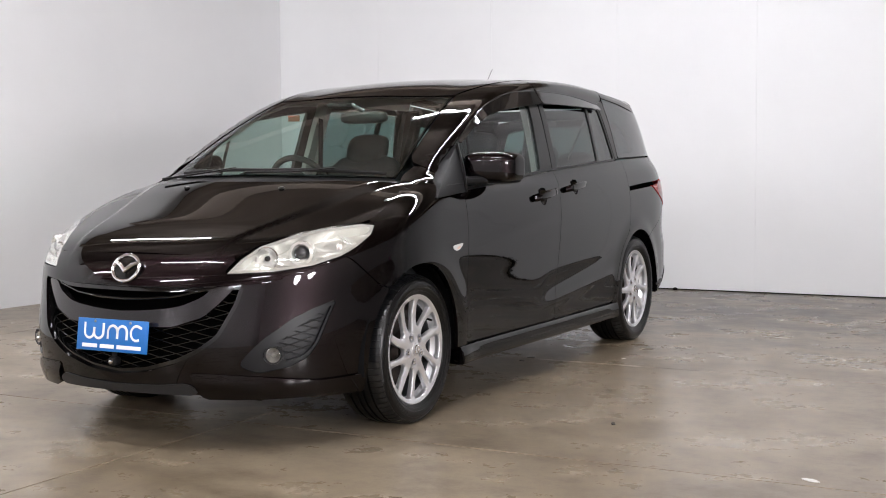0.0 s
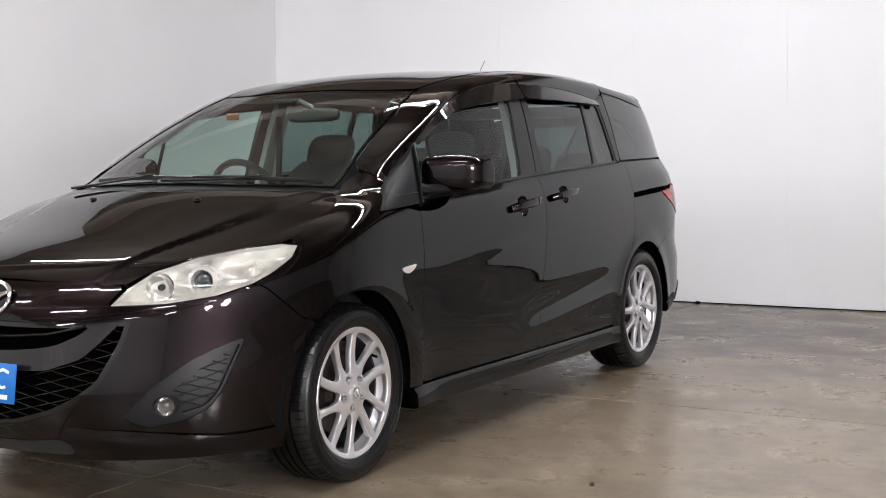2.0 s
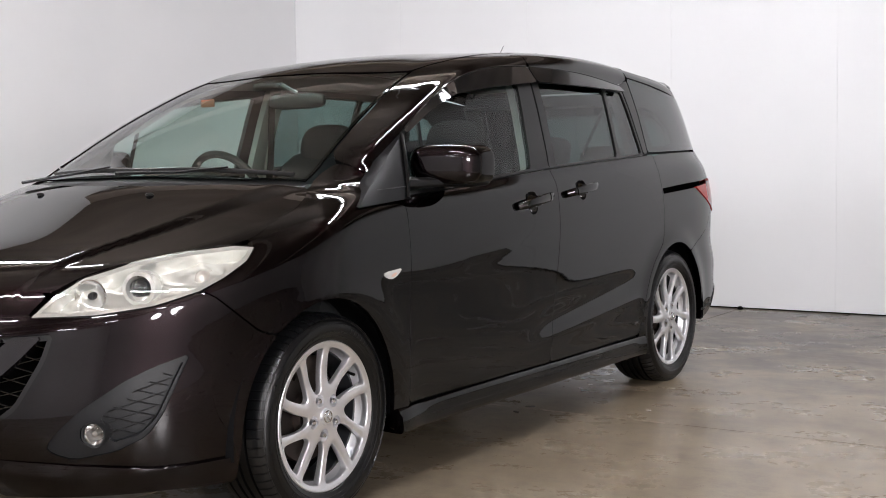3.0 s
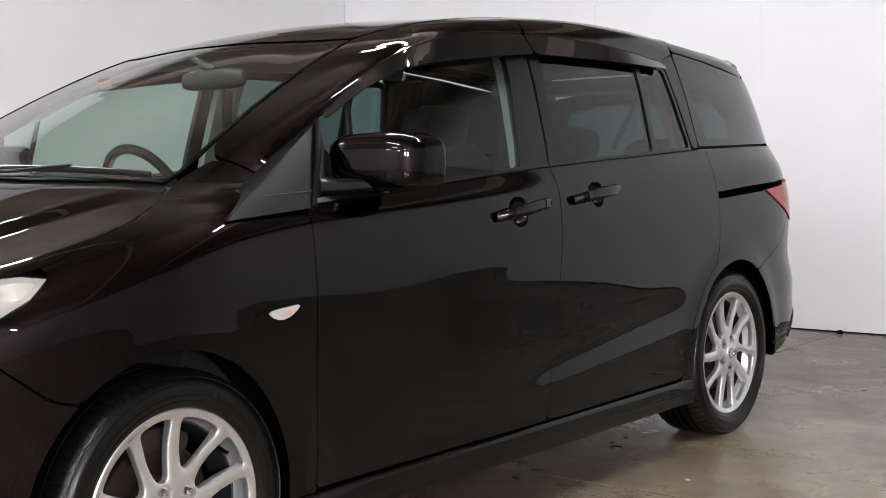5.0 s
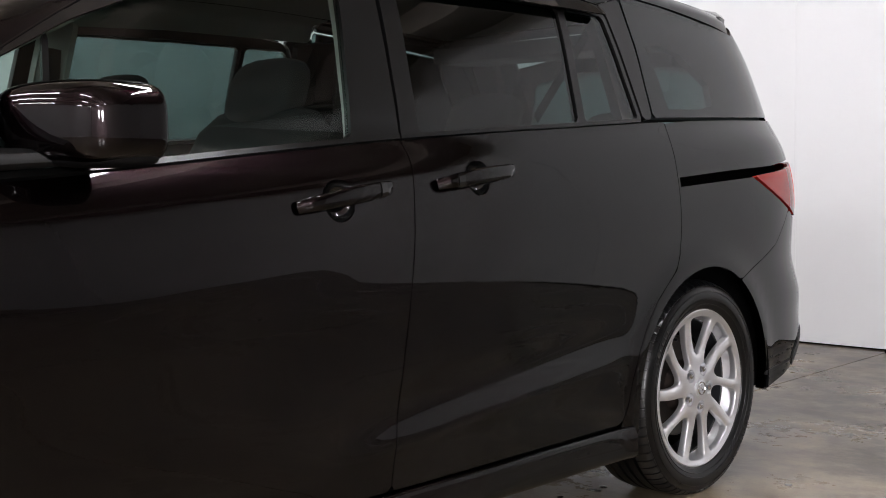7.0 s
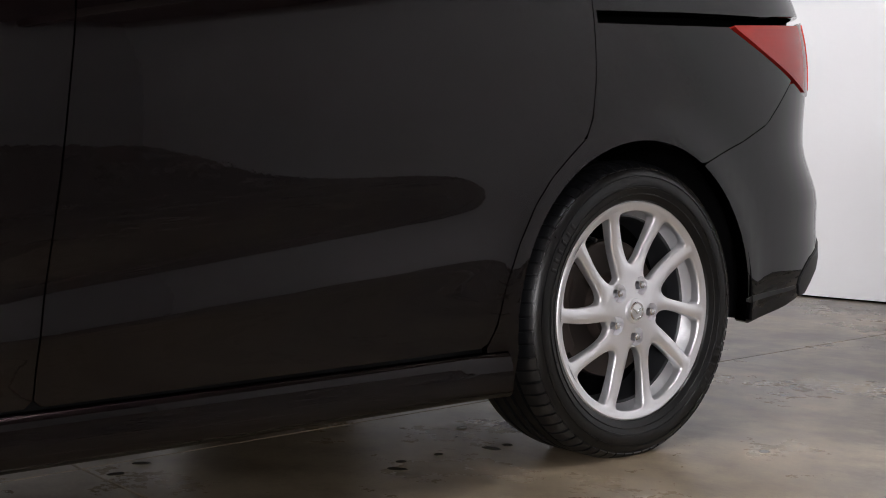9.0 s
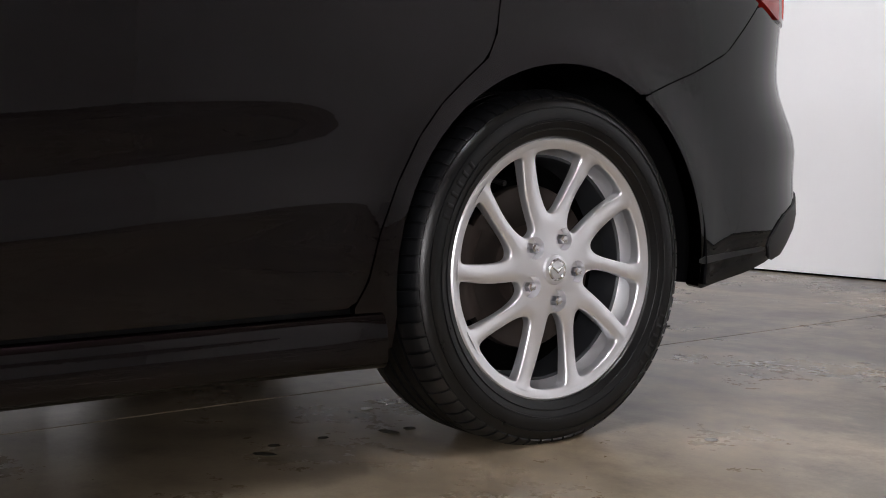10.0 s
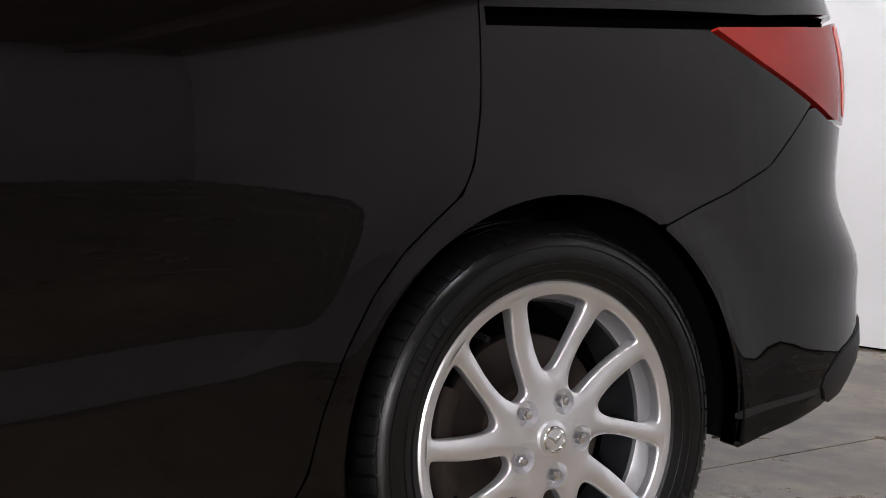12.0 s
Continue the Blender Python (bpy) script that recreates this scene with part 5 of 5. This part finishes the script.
rbump = panel("rear_bumper", "rear", mirrored(rb), PAINT, CAR, depth=0.03)
for side in (-1, 1):
    # grey strip painted in for the highlight on the bumper crease, no lamp reflector
    panel("reflector", "rear", M("rear", [S(3.118, 0.318), S(3.25, 0.323), S(3.362, 0.327), S(3.362, 0.317), S(3.25, 0.312), S(3.118, 0.303)]), GREY_TRIM, rbump, side=side, lift=0.002, depth=0.004, gap=0, step=0.02)
    val = [S(3.37, 0.335), S(3.43, 0.385), (3.56, -0.66, 0.435), (3.63, -0.55, 0.45), (3.60, -0.50, 0.30), S(3.45, 0.30), S(3.40, 0.292)]
    panel("valance", "rear", M("rear", val), GREY_TRIM, rbump, side=side, lift=0.004, depth=0.012, gap=0)


# wheels
def ring_of(poly, n=2):
    for _ in range(n):
        poly = [tuple(np.array(a) * (1 - k) + np.array(b) * k) for a, b in zip(poly, poly[1:] + poly[:1]) for k in (0.25, 0.75)]
    return poly


def polar(pts, turn):
    return [(r * math.cos(radians(a + turn)), r * math.sin(radians(a + turn))) for r, a in pts]


WHEEL_TURN = 86.5
INNER = [(0.0995, 3.0), (0.0995, 8.0), (0.108, 11.5), (0.132, 14.2), (0.17, 15.6), (0.200, 15.6), (0.2085, 14.2), (0.2095, 6), (0.2098, 0), (0.2095, -6), (0.2085, -14), (0.200, -15.2), (0.18, -14.3), (0.148, -11.0), (0.120, -6.5), (0.106, -2.0)]
OUTER = [(0.078, 41), (0.079, 47.5), (0.089, 52.0), (0.110, 53.5), (0.1456, 51.5), (0.18, 49.0), (0.2, 48), (0.2095, 46.5), (0.2105, 40), (0.2108, 35), (0.2105, 30), (0.2095, 24), (0.198, 24.3), (0.168, 26.5), (0.142, 28.5), (0.1145, 30.5), (0.089, 32.5), (0.080, 35)]
WINDOWS = [ring_of(polar(p, WHEEL_TURN + 72 * k)) for k in range(5) for p in (INNER, OUTER)]
DISH = spline([(0.0, -0.001), (0.03, -0.001), (0.05, -0.003), (0.09, -0.004), (0.14, -0.005), (0.18, -0.002), (0.205, 0.001), (0.216, 0.003), (0.232, 0.0)])


def wheel_face():
    """The cast face: hub, ten paired arms and lip in one piece, with rounded window edges. It looks along -y."""
    outer = [(0.217 * math.cos(2 * math.pi * i / 120), 0.217 * math.sin(2 * math.pi * i / 120)) for i in range(120)]
    nuts = [circle(0.0572 * math.cos(radians(65 + 72 * k)), 0.0572 * math.sin(radians(65 + 72 * k)), 0.0195, 24) for k in range(5)]
    rings = [outer] + [shrink(w, -0.0030) for w in WINDOWS] + nuts
    gx, gz = np.meshgrid(np.arange(-0.22, 0.22, 0.009), np.arange(-0.22, 0.22, 0.009))
    q = np.stack([gx.ravel(), gz.ravel()], 1)
    keep = inside(outer, q)
    for h in rings[1:]:
        keep &= ~inside(h, q)
    q = q[keep]
    border = np.array([p for r in rings for p in r])
    q = q[np.linalg.norm(q[:, None] - border[None], axis=2).min(1) > 0.005]
    verts = [Vector(p) for p in border] + [Vector(p) for p in q]
    edges, k = [], 0
    for r in rings:
        edges += [(k + i, k + (i + 1) % len(r)) for i in range(len(r))]
        k += len(r)
    vs, _, fs, *_ = delaunay_2d_cdt(verts, edges, [], 0, 1e-7)
    flat = np.array([tuple(v) for v in vs])
    tri = np.array([f for f in fs if len(f) == 3])
    mid = flat[tri].mean(1)
    ok = inside(outer, mid)
    for h in rings[1:]:
        ok &= ~inside(h, mid)
    bm = bmesh.new()
    # arms crown a little between the windows
    d = np.full(len(flat), 0.02)
    wb = np.array([p for w in WINDOWS for p in w])
    for s in range(0, len(flat), 500):
        d[s:s + 500] = np.linalg.norm(flat[s:s + 500, None] - wb[None], axis=2).min(1)
    r = np.linalg.norm(flat, axis=1)
    y = -(DISH(r) + 0.0045 * np.sqrt(np.clip(d / 0.016, 0, 1)) - 0.0045)
    V = [bm.verts.new((a, yy, b)) for (a, b), yy in zip(flat, y)]
    for t in tri[ok]:
        f = bm.faces.new([V[i] for i in t])
    k = len(outer)
    for w in WINDOWS:
        m = len(w)
        e = [V[k + i] for i in range(m)]
        k += m
        n2 = shrink(w, -0.0004)
        rows = [e]
        for pts, dy in ((shrink(w, -0.0013), 0.0010), (n2, 0.0035), (w, 0.010), (shrink(w, -0.0015), 0.024)):
            rows.append([bm.verts.new((a, v.co.y + dy if dy < 0.02 else 0.028, b)) for (a, b), v in zip(pts, e)])
        for p, s in zip(rows, rows[1:]):
            for i in range(m):
                j = (i + 1) % m
                bm.faces.new((p[i], p[j], s[j], s[i]))
    for h in nuts:
        m = len(h)
        e = [V[k + i] for i in range(m)]
        k += m
        low = [bm.verts.new((v.co.x, v.co.y + 0.020, v.co.z)) for v in e]
        for i in range(m):
            j = (i + 1) % m
            bm.faces.new((e[i], e[j], low[j], low[i]))
        bm.faces.new(low)
    bmesh.ops.recalc_face_normals(bm, faces=bm.faces)
    return bm


def build_wheel():
    w = empty("wheel", CAR)
    face = part("rim", wheel_face(), ALLOY, w, angle=60)
    part("rim_lip", lathe([(0.2165, -0.0010), (0.2205, -0.0028), (0.2270, -0.0040), (0.2305, -0.0015), (0.2315, 0.005), (0.228, 0.012)], 96), ALLOY, w)
    part("rim_well", lathe([(0.218, 0.0), (0.2125, 0.012), (0.2105, 0.022), (0.2035, 0.040), (0.2010, 0.044)], 72), ALLOY, w)
    # barrel coloured dark to give the shade behind the spokes
    part("barrel", lathe([(0.2015, 0.0435), (0.197, 0.048), (0.194, 0.10), (0.203, 0.17), (0.225, 0.185)], 72), BARREL, w, "inner barrel, coloured dark for the shade behind the spokes")
    va = radians(125)
    part("valve", tube([(0.196 * math.cos(va), 0.046, 0.196 * math.sin(va)), (0.188 * math.cos(va), 0.018, 0.188 * math.sin(va)), (0.186 * math.cos(va), 0.008, 0.186 * math.sin(va))], 0.0048, 10), SATIN, w)
    part("centre_cap", lathe([(0.0005, -0.0075), (0.018, -0.007), (0.0255, -0.0045), (0.0275, 0.002)], 36), ALLOY, w)
    part("cap_ring", lathe([(0.0150, -0.0072), (0.0165, -0.0092), (0.0185, -0.0092), (0.020, -0.0068)], 36), CHROME, w)
    part("cap_mark", sweep([(-0.014, -0.0088, 0.006), (-0.006, -0.009, 0.002), (0, -0.009, -0.004), (0.006, -0.009, 0.002), (0.014, -0.0088, 0.006)], [0.002] * 5, [0.003, 0.005, 0.006, 0.005, 0.003], (0, 0, 1), 8), CHROME, w)
    for k in range(5):
        a = radians(65 + 72 * k)
        bm = lathe([(0.0005, -0.006), (0.006, -0.0055), (0.0085, -0.003), (0.0095, 0.0), (0.0095, 0.018)], 6)
        bmesh.ops.translate(bm, verts=bm.verts, vec=(0.0572 * math.cos(a), 0.004, 0.0572 * math.sin(a)))
        part("wheel_nut", bm, CHROME, w, angle=30)
    part("brake_disc", lathe([(0.06, 0.075), (0.145, 0.075), (0.147, 0.078), (0.147, 0.095), (0.145, 0.098), (0.06, 0.098)], 64), DISC_STEEL, w)
    part("disc_hat", lathe([(0.0005, 0.045), (0.072, 0.045), (0.076, 0.052), (0.076, 0.09)], 48), STEEL_RUST, w)
    cal = sweep([(0.155 * math.cos(radians(a)), 0.086, 0.155 * math.sin(radians(a))) for a in (150, 165, 180, 195, 210)], [0.055] * 5, [0.06] * 5, (0, 1, 0), 10)
    part("caliper", cal, STEEL_RUST, w)
    # black sheet closing the wheel, added as shade behind the spokes
    part("black_backing", lathe([(0.0005, 0.12), (0.193, 0.118)], 40), VOID, w)
    # tyre
    prof = [(0.222, 0.012), (0.228, 0.001), (0.233, -0.006), (0.2385, -0.0085), (0.244, -0.0115), (0.256, -0.0165), (0.272, -0.0185), (0.2865, -0.0155), (0.296, -0.009), (0.3025, -0.001), (0.3075, 0.010), (0.3105, 0.024), (0.3125, 0.040)]
    prof += [(0.3125, 0.046), (0.3055, 0.0475), (0.3055, 0.0545), (0.313, 0.056), (0.3135, 0.082), (0.3065, 0.0835), (0.3065, 0.0925), (0.3135, 0.094), (0.3135, 0.112), (0.3065, 0.1135), (0.3065, 0.1225), (0.3135, 0.124), (0.313, 0.150), (0.3055, 0.1515), (0.3055, 0.1585), (0.3125, 0.160), (0.308, 0.188), (0.297, 0.206), (0.272, 0.216), (0.244, 0.21), (0.222, 0.19)]
    n = 144
    bm = lathe(prof, n)
    t = part("tyre", bm, RUBBER, w, angle=28)
    # shoulder blocks cut by cross grooves
    bm = bmesh.new()
    for i in range(72):
        a = 2 * math.pi * i / 72
        for r0, y0, r1, y1 in ((0.2965, -0.0095, 0.3122, 0.0385),):
            c = []
            for da in (-0.0355, 0.0355):
                for r, y, u in ((0.2975, -0.0085, 0.0022), (0.3035, 0.000, 0.0030), (0.3090, 0.014, 0.0030), (0.3120, 0.030, 0.0028), (0.3125, 0.0445, 0.0024)):
                    c.append(((r + u) * math.cos(a + da + 0.012 * y / 0.04), y - u * 0.3, (r + u) * math.sin(a + da + 0.012 * y / 0.04)))
            v = [bm.verts.new(p) for p in c]
            base = [bm.verts.new((p[0] * 0.985, p[1] + 0.003, p[2] * 0.985)) for p in c]
            for k in range(4):
                bm.faces.new((v[k], v[k + 1], v[k + 6], v[k + 5]))
                bm.faces.new((v[k + 1], v[k], base[k], base[k + 1]))
                bm.faces.new((v[k + 5], v[k + 6], base[k + 6], base[k + 5]))
            bm.faces.new((v[0], v[5], base[5], base[0]))
            bm.faces.new((v[4], v[9], base[9], base[4]))
    bmesh.ops.recalc_face_normals(bm, faces=bm.faces)
    part("tread_block", bm, TREAD, t, angle=30)
    part("sidewall_band", lathe([(0.2570, -0.0168), (0.2575, -0.0185), (0.2600, -0.0190), (0.2605, -0.0174)], 96), RUBBER, t)
    for r in (0.2445, 0.2810):
        part("sidewall_line", lathe([(r, -0.0125 if r < 0.25 else -0.0172), (r + 0.0006, -0.0140 if r < 0.25 else -0.0186), (r + 0.0018, -0.0140 if r < 0.25 else -0.0184), (r + 0.0024, -0.0120 if r < 0.25 else -0.0164)], 96), RUBBER, t)
    for base in (158, 338):
        for k in range(6):
            a = radians(base - 4.2 * k)
            c, n_ = math.cos(a), math.sin(a)
            part("raised_mark", sweep([(0.2635 * c, -0.0186, 0.2635 * n_), (0.2765 * c, -0.0186, 0.2765 * n_)], [0.0075] * 2, [0.0016] * 2, (0, 1, 0), 8), RUBBER, t)
    return w


DISC_STEEL = material("brake_steel", (0.055, 0.045, 0.040), 0.5, 0.8)
STEEL_RUST = material("rusty_steel", (0.030, 0.020, 0.016), 0.7, 0.2)
first = build_wheel()
WHEEL_Y, WHEEL_Z = 0.802, 0.3145
spots = []
for wx in (0.0, 2.75):
    spots += [(wx, -WHEEL_Y, 0), (wx, WHEEL_Y, 180)]
first.matrix_basis = pose(spots[0][0], spots[0][1] - 0.008, WHEEL_Z, 0, WHEEL_SPIN[0], 0) @ WHEEL_SIZE
for k, (wx, wy, rz) in enumerate(spots[1:], 1):
    copy_thing(first, pose(wx, wy, WHEEL_Z, 0, 0, rz) @ pose(0, 0, 0, 0, WHEEL_SPIN[k], 0) @ WHEEL_SIZE)

# arch liners and underbody
for wx, r in ((-0.048, 0.382), (2.75, 0.380)):
    for side in (-1, 1):
        bm = bmesh.new()
        rows = []
        for a in np.linspace(-7, 187, 34):
            rows.append([bm.verts.new((wx + rr * math.cos(radians(a)), side * y, 0.31 + rr * math.sin(radians(a)))) for rr, y in ((r + 0.004, 0.822), (r + 0.016, 0.78), (r + 0.016, 0.50), (0.12, 0.49))])
        for p, q in zip(rows, rows[1:]):
            for i in range(3):
                bm.faces.new((p[i], p[i + 1], q[i + 1], q[i]))
        bmesh.ops.recalc_face_normals(bm, faces=bm.faces)
        part("arch_liner", bm, LINER, CAR)
bm = bmesh.new()
for lo, hi in (((-0.70, -0.52, 0.185), (2.30, 0.52, 0.30)), ((2.28, -0.50, 0.20), (3.35, 0.50, 0.30)), ((0.42, -0.76, 0.19), (2.30, 0.76, 0.30)), ((0.60, -0.44, 0.150), (2.10, 0.44, 0.20)), ((3.16, -0.66, 0.30), (3.42, 0.66, 0.36))):
    box(bm, lo, hi, 0.02)
part("underbody", bm, LINER, CAR)
part("exhaust", tube([(2.6, 0.25, 0.235), (3.1, 0.3, 0.23), (3.5, 0.45, 0.25)], 0.028, 12), STEEL_RUST, CAR)
part("tow_bracket", boxed((3.13, -0.60, 0.19), (3.17, -0.54, 0.26), 0.006), STEEL_RUST, CAR)


# ---- cabin ----
def seat(x, y, top, width=0.50, base=0.42, head=True, bench=False):
    e = empty("seat", CAR)
    part("cushion", lump((x - 0.22, y, base + 0.14), (0.55, width, 0.20), 4, 12), FABRIC, e)
    lean = lambda v: Vector((v.x + (v.z - base - 0.15) * 0.33, v.y * 1.0, v.z))
    h = top - 0.17 if head else top
    part("backrest", lump((x, y, (base + 0.15 + h) / 2), (0.15, width, h - base - 0.05), 4, 14, lean), FABRIC, e)
    if head:
        part("headrest", lump((x - 0.015, y, top - 0.085), (0.11, 0.25, 0.17), 3.2, 12, lean), FABRIC, e)
        for s in (-0.06, 0.06):
            p = lean(Vector((x, y + s, top - 0.25)))
            part("post", tube([p, p + Vector((0.04, 0, 0.12))], 0.006, 8), CHROME, e)
    return e


for y in (-0.36, 0.36):
    seat(1.31, y * 0.95, 1.265)
    seat(2.12, y, 1.20, 0.50)
    seat(2.86, y * 0.85, 1.16, 0.46)
# floor pan, dash, lining
part("cabin_floor", boxed((0.2, -0.72, 0.31), (3.4, 0.72, 0.37), 0.02), TRIM_DARK, CAR)
dash = bmesh.new()
prof = [(0.10, 1.005), (0.30, 1.025), (0.52, 1.02), (0.66, 0.985), (0.70, 0.92), (0.62, 0.62), (0.30, 0.5), (0.10, 0.6)]
rows = []
for y in np.linspace(-0.70, 0.70, 29):
    cl = 0.022 * bell(y - 0.36, 0.17)
    k = 1 - 0.16 * (y / 0.7) ** 2
    rows.append([dash.verts.new((a + 0.16 * (y / 0.7) ** 2 * (i < 3), y, b * 1.0 - 0.012 * (y / 0.7) ** 2 + cl * (2 if i in (2, 3) else 0.5) * (i < 5))) for i, (a, b) in enumerate(prof)])
for p, q in zip(rows, rows[1:]):
    for i in range(len(prof)):
        j = (i + 1) % len(prof)
        dash.faces.new((p[i], p[j], q[j], q[i]))
dash.faces.new(rows[0][::-1])
dash.faces.new(rows[-1])
bmesh.ops.recalc_face_normals(dash, faces=dash.faces)
part("dashboard", dash, TRIM_DARK, CAR, angle=60)
part("instrument_hood", lump((0.60, 0.36, 1.03), (0.24, 0.36, 0.10), 2.6, 12), TRIM_DARK, CAR)
# steering wheel on the car's right
sw = empty("steering_wheel", CAR)
tiltm = Matrix.Translation((0.865, 0.36, 0.965)) @ Matrix.Rotation(radians(-24), 4, "Y")
bm = tube([(0, 0.185 * math.cos(t), 0.185 * math.sin(t)) for t in np.linspace(0, 2 * math.pi, 49)], 0.016, 10, cap=False)
bmesh.ops.remove_doubles(bm, verts=bm.verts, dist=1e-4)
parts = [("rim", bm), ("boss", lump((-0.02, 0, -0.01), (0.07, 0.17, 0.13), 3, 12))]
for a in (20, 160, 270):
    parts.append(("spoke", sweep([(-0.015, 0.06 * math.cos(radians(a)), 0.06 * math.sin(radians(a))), (0, 0.18 * math.cos(radians(a)), 0.18 * math.sin(radians(a)))], [0.02, 0.015], [0.045, 0.03], (0.01, -math.sin(radians(a)), math.cos(radians(a))), 8)))
for name, bm in parts:
    bmesh.ops.transform(bm, matrix=tiltm, verts=bm.verts)
    part(name, bm, TRIM_DARK, sw)
# inner mirror
rv = part("inner_mirror", lump((0.775, -0.085, 1.332), (0.035, 0.275, 0.062), 4, 12), SEAL, CAR)
part("mirror_stem", tube([(0.775, -0.085, 1.36), (0.74, -0.03, 1.395)], 0.012, 8), SEAL, rv)
part("tag", boxed((0.62, 0.20, 1.315), (0.625, 0.27, 1.345), 0.003), material("orange_tag", (0.26, 0.09, 0.045), 0.5), screen)
# lining under the roof and pillars inside
panel("roof_lining", "top", [(0.95, -0.50), (1.4, -0.53), (2.4, -0.53), (3.05, -0.48), (3.05, 0.48), (2.4, 0.53), (1.4, 0.53), (0.95, 0.50)], TRIM_PALE, CAR, lift=-0.035, depth=0.0, grid=0.08, step=0.08)
for side in (-1, 1):
    panel("door_lining", "side", [(0.42, 0.97), (1.49, 1.04), (1.40, 0.33), (0.42, 0.33)], TRIM_DARK, CAR, lift=-0.06, depth=0.0, side=side, grid=0.1, step=0.1)
    panel("door_lining", "side", [(1.51, 1.04), (2.60, 1.09), (2.58, 0.72), (2.33, 0.33), (1.41, 0.33)], TRIM_DARK, CAR, lift=-0.06, depth=0.0, side=side, grid=0.1, step=0.1)
    panel("side_lining", "side", [(2.60, 1.11), (3.3, 1.12), (3.35, 0.40), (3.2, 0.40), (3.0, 0.70), (2.60, 0.72)], TRIM_DARK, CAR, lift=-0.07, depth=0.0, side=side, grid=0.1, step=0.1)
    panel("pillar_lining", "side", [(1.40, 1.03), (1.53, 1.04), (1.56, 1.46), (1.445, 1.46)], TRIM_LIGHT, CAR, lift=-0.045, depth=0.03, side=side, grid=0.05)
    panel("pillar_lining", "side", [(2.47, 1.08), (2.66, 1.09), (2.62, 1.46), (2.42, 1.44)], TRIM_DARK, CAR, lift=-0.04, depth=0.03, side=side, grid=0.05)
    panel("pillar_lining", "rear", M("rear", [(3.33, -0.69, 1.12), (3.44, -0.60, 1.13), (3.25, -0.55, 1.41), (3.10, -0.60, 1.42)]), TRIM_DARK, CAR, lift=-0.03, depth=0.02, side=side, grid=0.05)
    panel("window_lining", "rear", qg, TRIM_DARK, CAR, holes=[M("rear", [S(2.70, 1.155), S(2.90, 1.158), S(2.985, 1.172), S(2.985, 1.235), S(2.83, 1.325), S(2.72, 1.345), S(2.64, 1.34), S(2.68, 1.24)])], lift=-0.022, depth=0.02, side=side, round_corners=False)
    panel("rail_lining", "rail", [to_map("rail", S(a, b)) for a, b in [(0.60, 1.20), (0.94, 1.37), (1.17, 1.425), (1.9, 1.45), (2.5, 1.44)]] + [ra(2.5, -0.53), ra(1.8, -0.53), ra(1.3, -0.53), ra(0.95, -0.50)], TRIM_PALE, CAR, lift=-0.035, depth=0.0, side=side)
    part("seat_belt", sweep([(1.50, side * 0.66, 1.36), (1.46, side * 0.64, 1.1), (1.36, side * 0.62, 0.7)], [0.004] * 3, [0.046] * 3, (1, 0, 0.2), 6), TRIM_DARK, CAR)
    part("seat_belt", sweep([(2.50, side * 0.60, 1.40), (2.28, side * 0.56, 1.12)], [0.004] * 2, [0.046] * 2, (1, 0, 0.6), 6), TRIM_DARK, CAR)
part("rear_header", boxed((3.05, -0.56, 1.375), (3.29, 0.56, 1.435), 0.01), TRIM_DARK, CAR)
